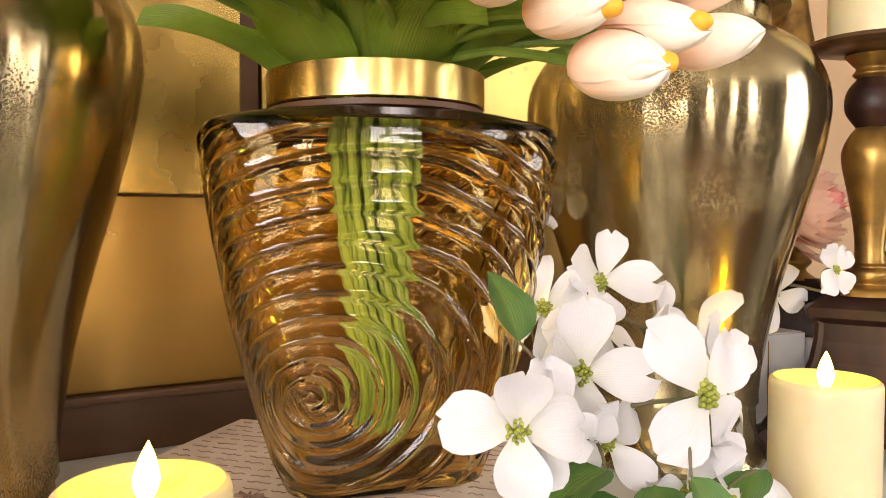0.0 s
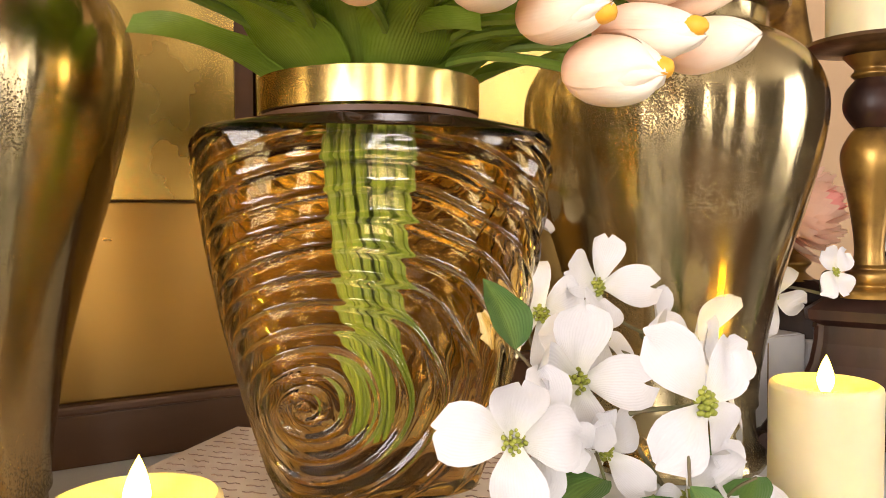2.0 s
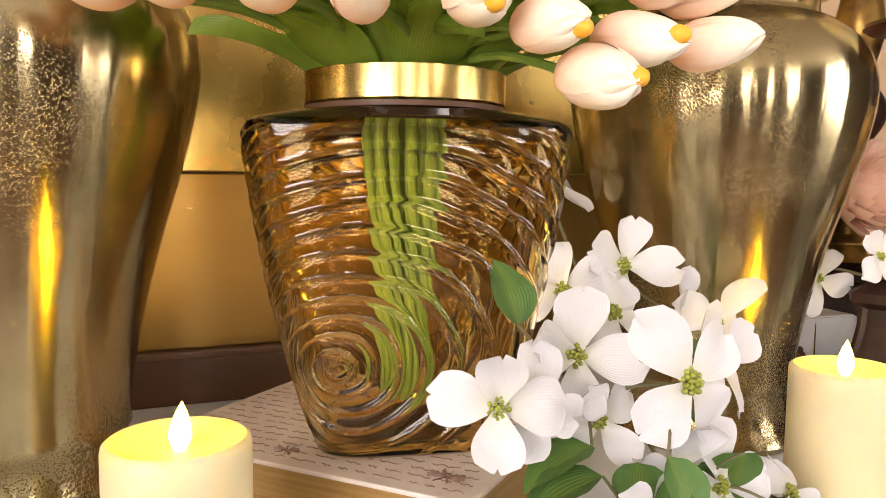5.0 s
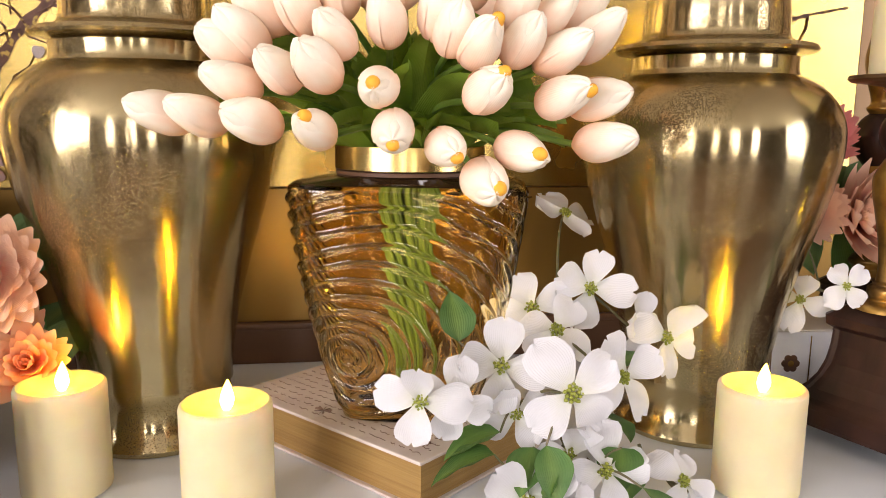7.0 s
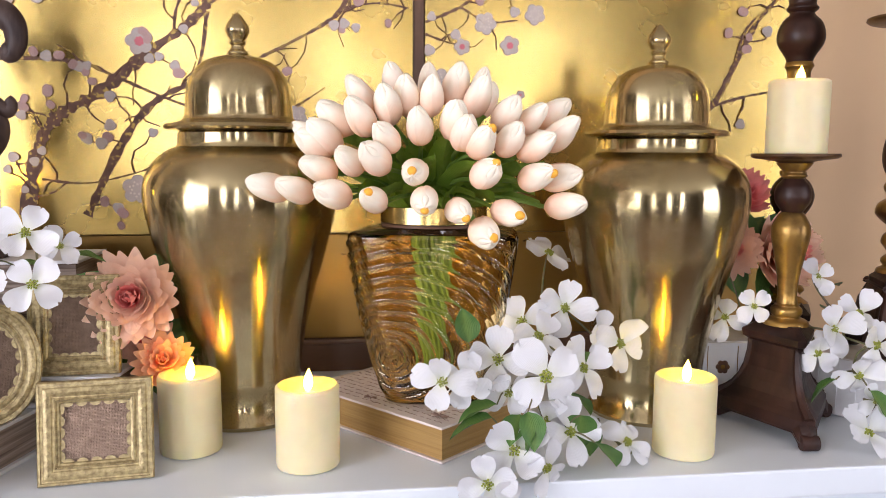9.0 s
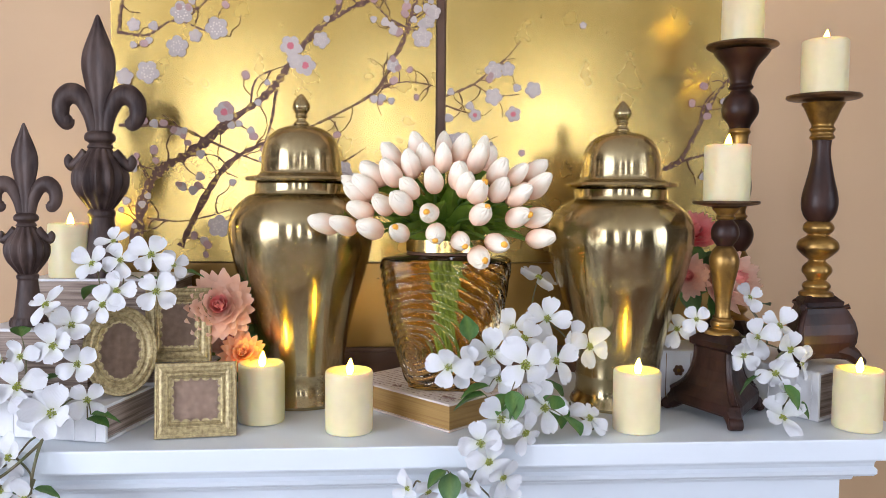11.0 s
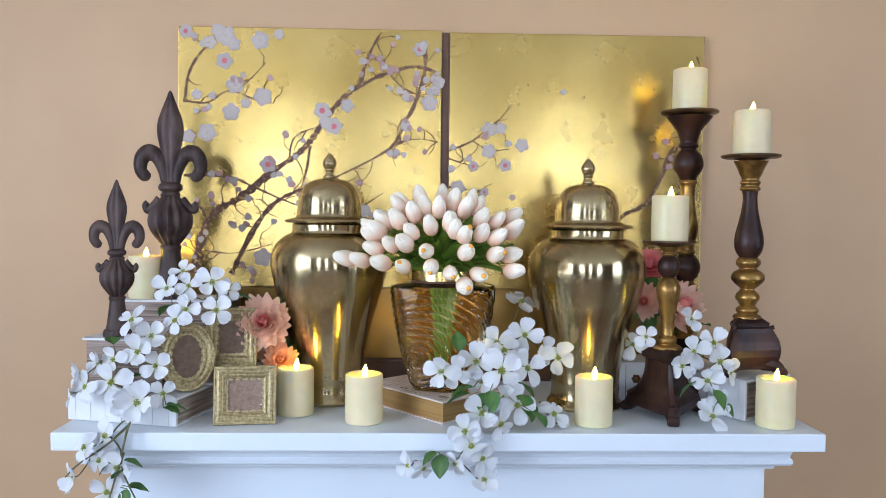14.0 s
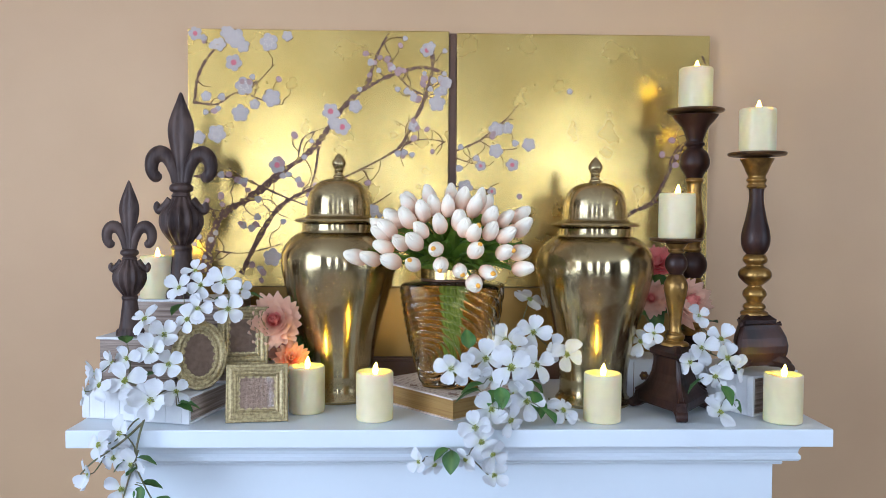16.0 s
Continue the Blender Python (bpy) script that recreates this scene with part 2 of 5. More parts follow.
DAHLIA_HEART = petal_material("red_dahlia_heart", (1.0, 0.46, 0.40), (1.0, 0.16, 0.17), 0.36, 0.15)
DAHLIA_PEACH = petal_material("peach_dahlia", (0.98, 0.58, 0.34), (0.92, 0.20, 0.07), 0.33, 0.4)
DAHLIA_PINK = petal_material("pink_dahlia", (1.0, 0.46, 0.44), (0.92, 0.12, 0.18), 0.36, 0.4)
AMBER = glass_material("amber_glass", (0.88, 0.69, 0.36), 1.50)
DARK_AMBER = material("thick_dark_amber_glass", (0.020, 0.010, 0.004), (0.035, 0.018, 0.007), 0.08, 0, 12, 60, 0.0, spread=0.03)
for dull in (WOOD, FINIAL, BURLAP):
    dull.node_tree.nodes["Principled BSDF"].inputs["Specular IOR Level"].default_value = 0.28


def veins(m, count, strength, depth, light=0.0):
    """Fine lengthwise veins, and a paler middle rib where light is given."""
    n, l = m.node_tree.nodes, m.node_tree.links
    p = n["Principled BSDF"]
    co = n.new("ShaderNodeTexCoord")
    sep = n.new("ShaderNodeSeparateXYZ")
    l.new(co.outputs["UV"], sep.inputs[0])
    wave = n.new("ShaderNodeTexWave")
    wave.bands_direction = "X"
    wave.inputs["Scale"].default_value, wave.inputs["Distortion"].default_value, wave.inputs["Detail Scale"].default_value = count, 1.6, 2.0
    l.new(co.outputs["UV"], wave.inputs["Vector"])
    b = n.new("ShaderNodeBump")
    b.inputs["Strength"].default_value, b.inputs["Distance"].default_value = strength, depth
    l.new(wave.outputs["Fac"], b.inputs["Height"])
    l.new(b.outputs[0], p.inputs["Normal"])
    if light:
        old = p.inputs["Base Color"].links[0].from_socket
        off = n.new("ShaderNodeMath")
        off.operation = "SUBTRACT"
        off.inputs[1].default_value = 0.5
        l.new(sep.outputs["X"], off.inputs[0])
        ab = n.new("ShaderNodeMath")
        ab.operation = "ABSOLUTE"
        l.new(off.outputs[0], ab.inputs[0])
        rg = n.new("ShaderNodeMapRange")
        rg.inputs["From Min"].default_value, rg.inputs["From Max"].default_value = 0.0, 0.30
        rg.inputs["To Min"].default_value, rg.inputs["To Max"].default_value = light, 0.0
        l.new(ab.outputs[0], rg.inputs["Value"])
        mix = n.new("ShaderNodeMix")
        mix.data_type = "RGBA"
        mix.inputs["B"].default_value = (0.26, 0.36, 0.06, 1)
        l.new(rg.outputs[0], mix.inputs["Factor"])
        l.new(old, mix.inputs["A"])
        l.new(mix.outputs["Result"], p.inputs["Base Color"])


veins(LEAF, 9, 0.35, 0.0012, 0.45)
veins(LEAF_DARK, 5, 0.25, 0.0010, 0.25)
veins(TULIP, 7, 0.12, 0.0006)
veins(DOGWOOD, 6, 0.20, 0.0008)
for silk in (DAHLIA, DAHLIA_PEACH, DAHLIA_PINK):
    veins(silk, 4, 0.25, 0.0006)
translucent(LEAF, 0.42)
translucent(LEAF_DARK, 0.2)
DARKWOOD = material("dark_back_ledge", (0.13, 0.060, 0.028), (0.08, 0.036, 0.018), 0.5, 0, 12, 120, 0.2, 0.001, stretch=(0.2, 1, 1))


def gold_flecks(m):
    """Gold ground showing through thin paint."""
    n, l = m.node_tree.nodes, m.node_tree.links
    p = n["Principled BSDF"]
    co = n.new("ShaderNodeTexCoord")
    nz = n.new("ShaderNodeTexNoise")
    nz.inputs["Scale"].default_value, nz.inputs["Detail"].default_value = 130, 2
    l.new(co.outputs["Object"], nz.inputs["Vector"])
    rg = n.new("ShaderNodeMapRange")
    rg.inputs["From Min"].default_value, rg.inputs["From Max"].default_value = 0.56, 0.62
    l.new(nz.outputs["Fac"], rg.inputs["Value"])
    mix = n.new("ShaderNodeMix")
    mix.data_type = "RGBA"
    mix.inputs["B"].default_value = (0.62, 0.44, 0.15, 1)
    l.new(p.inputs["Base Color"].links[0].from_socket, mix.inputs["A"])
    l.new(rg.outputs[0], mix.inputs["Factor"])
    l.new(mix.outputs["Result"], p.inputs["Base Color"])
    l.new(rg.outputs[0], p.inputs["Metallic"])


gold_flecks(BARK)


# ---- building helpers ----
def part(name, bm, mat, parent=None, label="", smooth=True, at=None):
    """Links a bmesh as one mesh object, under a thing or a part."""
    me = bpy.data.meshes.new(name)
    bm.normal_update()
    bm.to_mesh(me)
    bm.free()
    me.materials.append(mat)
    if smooth:
        me.shade_smooth()
        me.set_sharp_from_angle(angle=radians(42))
    ob = new(name, me)
    ob.parent = parent
    if at is not None:
        ob.matrix_local = at
    return tagged(ob, label)


def again(name, me, parent, at):
    """One more object on a mesh that exists already."""
    ob = new(name, me)
    ob.parent = parent
    ob.matrix_local = at
    return ob


def thing(name, label, category, m, group="", kind=""):
    ob = new(name)
    ob.empty_display_size = 0.02
    ob.matrix_basis = m
    return tagged(ob, label, category, group, kind)


def box(x0, x1, y0, y1, z0, z1, bevel=0.0, seg=2):
    bm = bmesh.new()
    bmesh.ops.create_cube(bm, size=1)
    for v in bm.verts:
        v.co = ((x0 + x1) / 2 + v.co.x * (x1 - x0), (y0 + y1) / 2 + v.co.y * (y1 - y0), (z0 + z1) / 2 + v.co.z * (z1 - z0))
    if bevel:
        bmesh.ops.bevel(bm, geom=bm.edges[:], offset=bevel, segments=seg, affect="EDGES", profile=0.6)
    return bm


def lathe(profile, n=48, bm=None, at=Matrix.Identity(4), wob=None):
    """Turns a profile of (radius, height) round the z axis."""
    bm = bm or bmesh.new()
    rings = []
    for r, z in profile:
        if r < 1e-6:
            rings.append([bm.verts.new(at @ Vector((0, 0, z)))])
        else:
            ring = []
            for i in range(n):
                a = 2 * math.pi * i / n
                k = r * (wob(a, z) if wob else 1)
                ring.append(bm.verts.new(at @ Vector((k * math.cos(a), k * math.sin(a), z))))
            rings.append(ring)
    for p, q in zip(rings, rings[1:]):
        for i in range(n):
            j = (i + 1) % n
            if len(p) == 1 and len(q) == 1:
                continue
            if len(p) == 1:
                bm.faces.new((p[0], q[j], q[i]))
            elif len(q) == 1:
                bm.faces.new((p[i], p[j], q[0]))
            else:
                bm.faces.new((p[i], p[j], q[j], q[i]))
    return bm


def smooth_profile(points, n=6):
    """Rounds a profile by a spline through its points."""
    out = []
    for i in range(len(points) - 1):
        p0, p1, p2, p3 = (Vector(points[min(max(k, 0), len(points) - 1)]) for k in (i - 1, i, i + 1, i + 2))
        for j in range(n):
            t = j / n
            v = 0.5 * ((2 * p1) + (p2 - p0) * t + (2 * p0 - 5 * p1 + 4 * p2 - p3) * t * t + (3 * p1 - p0 - 3 * p2 + p3) * t ** 3)
            out.append((max(v.x, 0.0), v.y))
    out.append(tuple(points[-1]))
    return out


def curve_points(points, n=6):
    """A spline through points in space."""
    pts = [Vector(p) for p in points]
    out = []
    for i in range(len(pts) - 1):
        p0, p1, p2, p3 = (pts[min(max(k, 0), len(pts) - 1)] for k in (i - 1, i, i + 1, i + 2))
        for j in range(n):
            t = j / n
            out.append(0.5 * ((2 * p1) + (p2 - p0) * t + (2 * p0 - 5 * p1 + 4 * p2 - p3) * t * t + (3 * p1 - p0 - 3 * p2 + p3) * t ** 3))
    out.append(pts[-1])
    return out


def tube(points, r0, r1, n=8, bm=None, flat=1.0):
    """A tapering tube along points."""
    bm = bm or bmesh.new()
    pts = [Vector(p) for p in points]
    last, side = None, None
    for i, p in enumerate(pts):
        d = (pts[min(i + 1, len(pts) - 1)] - pts[max(i - 1, 0)]).normalized()
        if side is None:
            side = d.orthogonal().normalized()
        side = (side - d * side.dot(d)).normalized()
        up = d.cross(side)
        r = r0 + (r1 - r0) * i / max(len(pts) - 1, 1)
        ring = [bm.verts.new(p + (side * math.cos(2 * math.pi * k / n) + up * flat * math.sin(2 * math.pi * k / n)) * r) for k in range(n)]
        if last:
            for k in range(n):
                bm.faces.new((last[k], last[(k + 1) % n], ring[(k + 1) % n], ring[k]))
        else:
            bm.faces.new(ring[::-1])
        last = ring
    bm.faces.new(last)
    return bm


def sheet(fn, nu, nv, bm=None, thick=0.0):
    """A curved sheet fn(u, v), u and v from 0 to 1, with UVs, and a back side where it is thick."""
    bm = bm or bmesh.new()
    uv = bm.loops.layers.uv.verify()
    grid = [[bm.verts.new(fn(i / nu, j / nv)) for i in range(nu + 1)] for j in range(nv + 1)]
    for j in range(nv):
        for i in range(nu):
            f = bm.faces.new((grid[j][i], grid[j][i + 1], grid[j + 1][i + 1], grid[j + 1][i]))
            for lp, (a, b) in zip(f.loops, ((i, j), (i + 1, j), (i + 1, j + 1), (i, j + 1))):
                lp[uv].uv = (a / nu, b / nv)
    return bm


def aim(place, way, spin=0.0, size=1.0):
    """A pose at place whose z axis points along way."""
    q = Vector(way).to_track_quat("Z", "Y").to_matrix().to_4x4()
    return Matrix.Translation(place) @ q @ Matrix.Rotation(spin, 4, "Z") @ Matrix.Scale(size, 4)


# ---- room ----
def wall(name, axis, place, out, lo, hi, mat, label, holes=()):
    """A wall 0.12 m thick, growing from place in the direction out, with openings (middle, width, sill, head)."""
    bm = bmesh.new()

    def piece(a, b, z0, z1):
        p0, p1 = sorted((place, place + 0.12 * out))
        b2 = box(p0, p1, a, b, z0, z1) if axis == "x" else box(a, b, p0, p1, z0, z1)
        me = bpy.data.meshes.new("piece")
        b2.to_mesh(me)
        b2.free()
        bm.from_mesh(me)
        bpy.data.meshes.remove(me)

    at = lo
    for mid, width, sill, top in sorted(holes):
        piece(at, mid - width / 2, FLOOR, CEIL)
        piece(mid - width / 2, mid + width / 2, FLOOR, sill)
        piece(mid - width / 2, mid + width / 2, top, CEIL)
        at = mid + width / 2
    piece(at, hi, FLOOR, CEIL)
    return tagged(part(name, bm, mat, smooth=False), label, "wall", kind="structure")


wall("wall_north", "y", BACK, 1, LEFT, RIGHT, WALL, "tan painted wall behind the white mantel")
# side and rear walls are out of view, dark only to limit fill
wall("wall_west", "x", LEFT, -1, REAR, BACK + 0.12, ROOM, "unseen side wall, darkened to cut bounce light, with a wide window", [WINDOWS[0][2:]])
wall("wall_east", "x", RIGHT, 1, REAR, BACK + 0.12, ROOM, "unseen side wall, darkened to cut bounce light, with an added window", [WINDOWS[1][2:]])
wall("wall_south", "y", REAR, -1, LEFT, RIGHT, ROOM, "unseen rear wall, darkened to cut bounce light, with three narrow windows", [w[2:] for w in WINDOWS[2:]])
tagged(part("floor", box(LEFT, RIGHT, REAR, BACK, FLOOR - 0.1, FLOOR), FLOORING, smooth=False), "brown wooden floor of the room", "floor", kind="structure")
tagged(part("ceiling", box(LEFT - 0.12, RIGHT + 0.12, REAR - 0.12, BACK + 0.12, CEIL, CEIL + 0.1), CEILING, smooth=False), "plain beige ceiling", "ceiling", kind="structure")


def window(name, axis, place, mid, width, sill, top):
    m = pose(place, mid, 0, 0, 0, -90 if place < 0 else 90) if axis == "x" else pose(mid, place, 0)
    w = thing(name, "white sash window with glazing bars, out of view", "window", m, kind="structure")
    h, t = width / 2, 0.05
    for x0, x1, z0, z1 in ((-h, -h + t, sill, top), (h - t, h, sill, top), (-h + t, h - t, sill, sill + t), (-h + t, h - t, top - t, top)):
        part("window_frame", box(x0, x1, 0.045, 0.085, z0, z1, 0.004), WHITE, w, smooth=False)
    zm = (sill + top) / 2
    part("glazing_bar", box(-h + t, h - t, 0.05, 0.08, zm - 0.02, zm + 0.02, 0.003), WHITE, w, smooth=False)
    for x in (-h / 3, h / 3):
        part("glazing_bar", box(x - 0.012, x + 0.012, 0.052, 0.078, sill + t, top - t), WHITE, w, smooth=False)


for i, spec in enumerate(WINDOWS):
    window("window_%d" % (i + 1), *spec)


# ---- mantel ----
def mantel():
    t = thing("mantel", "white painted wooden fireplace mantel with moulded edge", "mantel", pose(0, 0, 0), kind="structure")

    def run(profile, half, name):
        """A moulding of (out, z) swept round the front and both ends of the mantel; out is measured from its face."""
        bm = bmesh.new()
        rows = []
        for d, z in profile:
            rows.append([bm.verts.new((x, y, z)) for x, y in ((-half - d, BACK), (-half - d, 0.10 - d), (half + d, 0.10 - d), (half + d, BACK))])
        for a, b in zip(rows, rows[1:]):
            for i in range(3):
                bm.faces.new((a[i], a[i + 1], b[i + 1], b[i]))
        bm.faces.new(rows[0][::-1])
        bm.faces.new(rows[-1])
        bmesh.ops.recalc_face_normals(bm, faces=bm.faces[:])
        return part(name, bm, WHITE, t, smooth=False)

    part("shelf", box(-0.76, 0.76, 0.0, BACK, -0.036, 0.0, 0.003), WHITE, t, smooth=False)
    run([(0.0, -0.098), (0.012, -0.098), (0.014, -0.093), (0.010, -0.088), (0.010, -0.084), (0.036, -0.084), (0.040, -0.079), (0.040, -0.072), (0.036, -0.067)]
        + [(0.036 + 0.038 * (1 - math.cos(a * math.pi / 16)), -0.066 + 0.028 * math.sin(a * math.pi / 16)) for a in range(9)] + [(0.074, -0.037), (0.0, -0.037)], 0.684, "moulding")
    part("frieze", box(-0.684, 0.684, 0.101, BACK, -0.36, -0.099, 0.002), WHITE, t, smooth=False)
    for x0, x1 in ((-0.684, -0.43), (0.43, 0.684)):
        part("pilaster", box(x0, x1, 0.101, BACK, FLOOR, -0.362, 0.002), WHITE, t, smooth=False)
    part("fireback", box(-0.43, 0.43, 0.30, BACK, FLOOR, -0.362), DARKWOOD, t, "dark closed hearth opening", smooth=False)
    return t


mantel()
ledge = thing("back_ledge", "dark brown wooden ledge along the wall on the mantel", "ledge", pose(0, 0, 0), kind="structure")
part("board", box(-0.62, 0.62, 0.492, BACK - 0.002, 0.0, 0.048, 0.002), DARKWOOD, ledge, smooth=False)
BRONZE = material("satin_bronze_board", (0.36, 0.215, 0.062), (0.28, 0.160, 0.044), 0.32, 0.85, 4, 90, 0.08, 0.0008, stretch=(0.3, 1, 1))
tagged(part("backboard", box(-0.672, 0.675, 0.4945, BACK - 0.002, 0.0585, 0.2395, 0.0015), BRONZE, smooth=False), "satin bronze brown board under the paintings", "board", kind="structure")
part("lip", box(-0.625, 0.625, 0.484, BACK - 0.002, 0.049, 0.058, 0.003), DARKWOOD, ledge, smooth=False)


# ---- jars ----
JAR = [(0.0, 0.0), (0.083, 0.0), (0.086, 0.006), (0.083, 0.013), (0.078, 0.018), (0.0755, 0.030), (0.0745, 0.050), (0.0775, 0.055), (0.0770, 0.062),
       (0.079, 0.085), (0.088, 0.135), (0.102, 0.19), (0.117, 0.24), (0.128, 0.285), (0.132, 0.315), (0.129, 0.340), (0.117, 0.362), (0.099, 0.378), (0.086, 0.384)]
LID = [(0.080, 0.405), (0.099, 0.407), (0.1015, 0.410), (0.099, 0.414), (0.083, 0.417), (0.0745, 0.422), (0.0725, 0.435), (0.0715, 0.452), (0.068, 0.470), (0.060, 0.486), (0.047, 0.498), (0.030, 0.505), (0.013, 0.508)]
KNOB = [(0.013, 0.508), (0.0145, 0.512), (0.010, 0.516), (0.0085, 0.521), (0.012, 0.525), (0.0095, 0.528), (0.014, 0.535), (0.0165, 0.541), (0.0150, 0.548), (0.0100, 0.556), (0.0045, 0.563), (0.0, 0.566)]


def jar(x, y, turn, tall=1.0):
    t = thing("ginger_jar", "antique gold pitted metal ginger jar with domed lid", "jar", pose(x, y, 0.001, 0, 0, turn) @ Matrix.Diagonal((1, 1, tall, 1)), group="ginger jars on the mantel")
    part("body", lathe(JAR[:9] + smooth_profile(JAR[9:], 5), 96), METAL, t)
    part("neck", lathe([(0.086, 0.384), (0.0845, 0.387), (0.0835, 0.390), (0.0835, 0.402), (0.080, 0.4045)], 96), METAL, t)
    lid = part("lid", lathe(LID[:4] + smooth_profile(LID[4:], 5), 96), METAL, t)
    part("finial", lathe(smooth_profile(KNOB, 4), 32), METAL, lid)
    return t


jar(-0.258, 0.285, 30)
jar(0.326, 0.236, 200, 0.984)


# ---- paintings ----
def blossom_mesh(name, mat, lobes=5, n=40):
    bm = bmesh.new()
    top = [bm.verts.new((math.cos(2 * math.pi * i / n) * r, 0, math.sin(2 * math.pi * i / n) * r)) for i in range(n)
           for r in [0.74 + 0.26 * abs(math.cos(lobes * math.pi * i / n)) ** 0.7]]
    bm.faces.new(top)
    ext = bmesh.ops.extrude_face_region(bm, geom=bm.faces[:])
    for v in ext["geom"]:
        if isinstance(v, bmesh.types.BMVert):
            v.co.y -= 0.05
    bmesh.ops.recalc_face_normals(bm, faces=bm.faces[:])
    me = bpy.data.meshes.new(name)
    bm.to_mesh(me)
    bm.free()
    me.materials.append(mat)
    return me


def ring_mesh(name, mat, n=14):
    """A ring of small dots, as stamens."""
    bm = bmesh.new()
    for i in range(n):
        a = 2 * math.pi * i / n
        r = 0.5 if i % 2 else 0.34
        bmesh.ops.create_circle(bm, cap_ends=True, segments=6, radius=0.075, matrix=Matrix.Translation((r * math.cos(a), 0, r * math.sin(a))) @ Matrix.Rotation(math.pi / 2, 4, "X"))
    me = bpy.data.meshes.new(name)
    bm.to_mesh(me)
    bm.free()
    me.materials.append(mat)
    return me


PAINTED = blossom_mesh("blossom", BLOSSOM)
PAINTED_BUD = blossom_mesh("bud", BLOSSOM_PINK, 2, 16)
PAINTED_LILAC_BUD = blossom_mesh("bud", BLOSSOM, 3, 16)
STAMENS = ring_mesh("stamen_ring", BLOSSOM_PALE)
HEART = blossom_mesh("heart", BLOSSOM_RED, 7, 56)


def painting(x0, x1, z0, z1, label, branches, flowers, twigs, buds, seed):
    """A gilded panel; branches and flowers in fractions of its width and height from the top left corner."""
    rng = random.Random(seed)
    w, h = x1 - x0, z1 - z0
    t = thing("painting", label, "painting", pose(x0, 0.489, z0), group="gilded blossom paintings on the wall")
    part("panel", box(0, w, 0, 0.022, 0, h, 0.0015), LEAF_GOLD, t, smooth=False)
    part("panel_edge", box(0.004, w - 0.004, 0.0225, BACK - 0.49, 0.004, h - 0.004), LEAF_EDGE, t, smooth=False)
    spots = []
    for k, (r0, r1, pts) in enumerate(branches):
        line = curve_points([(u * w, -0.0012 - 0.0001 * (k % 7), (1 - v) * h) for u, v in pts], 10)
        bm = bmesh.new()
        rows = []
        for i, p in enumerate(line):
            d = line[min(i + 1, len(line) - 1)] - line[max(i - 1, 0)]
            nrm = Vector((d.z, 0, -d.x)).normalized()
            r = 0.95 * (r0 + (r1 - r0) * i / len(line)) * rng.uniform(0.55, 1.35)
            rows.append((bm.verts.new(p + nrm * r), bm.verts.new(p - nrm * r)))
            spots.append((p, nrm, r))
        for a, b in zip(rows, rows[1:]):
            bm.faces.new((a[0], a[1], b[1], b[0]))
        ext = bmesh.ops.extrude_face_region(bm, geom=bm.faces[:])
        for v in ext["geom"]:
            if isinstance(v, bmesh.types.BMVert):
                v.co.y += 0.0009
        bmesh.ops.recalc_face_normals(bm, faces=bm.faces[:])
        part("branch", bm, BARK, t, smooth=False)
    tips = []
    trunk = list(spots)
    for k in range(twigs):
        p, nrm, r = rng.choice(trunk)
        p = p.copy()
        way = (nrm * rng.choice((-1, 1)) + Vector((rng.uniform(-0.8, 0.8), 0, rng.uniform(-0.3, 0.9)))).normalized()
        line = [p]
        for j in range(rng.randint(2, 4)):
            way = (Matrix.Rotation(rng.choice((-1, 1)) * rng.uniform(0.25, 0.75), 3, "Y") @ way).normalized()
            q = line[-1] + way * rng.uniform(0.011, 0.024)
            if not (0.01 < q.x < w - 0.01 and 0.01 < q.z < h - 0.01):
                break
            line.append(q)
        if len(line) > 1:
            part("twig", tube(line, 0.0019, 0.0011, 5, flat=0.4), BARK, t)
            tips += line[1:] if rng.random() < 0.3 else line[-1:]
    for k, (u, v, r, red) in enumerate(flowers):
        m = Matrix.Translation((u * w, -0.0019 - 0.00012 * (k % 9), (1 - v) * h)) @ Matrix.Rotation(rng.uniform(0, 6), 4, "Y")
        f = again("blossom", PAINTED, t, m @ Matrix.Diagonal((r, 0.006, r, 1)))
        if red:
            again("heart", HEART, t, m @ Matrix.Translation((0, -0.00035, 0)) @ Matrix.Diagonal((r * 0.36, 0.004, r * 0.36, 1)))
        else:
            again("stamen_ring", STAMENS, t, m @ Matrix.Translation((0, -0.00038, 0)) @ Matrix.Diagonal((r, 1, r, 1)))
    for k, p in enumerate(tips[:buds]):
        q = p + Vector((rng.uniform(-0.005, 0.005), 0, rng.uniform(-0.003, 0.006)))
        rr = rng.uniform(0.0065, 0.0105)
        again("bud", rng.choice((PAINTED_BUD, PAINTED_LILAC_BUD)), t, Matrix.Translation((q.x, -0.0026 - 0.000006 * k, q.z)) @ Matrix.Rotation(rng.uniform(0, 6), 4, "Y") @ Matrix.Diagonal((rr, 0.006, rr, 1)))
    return t


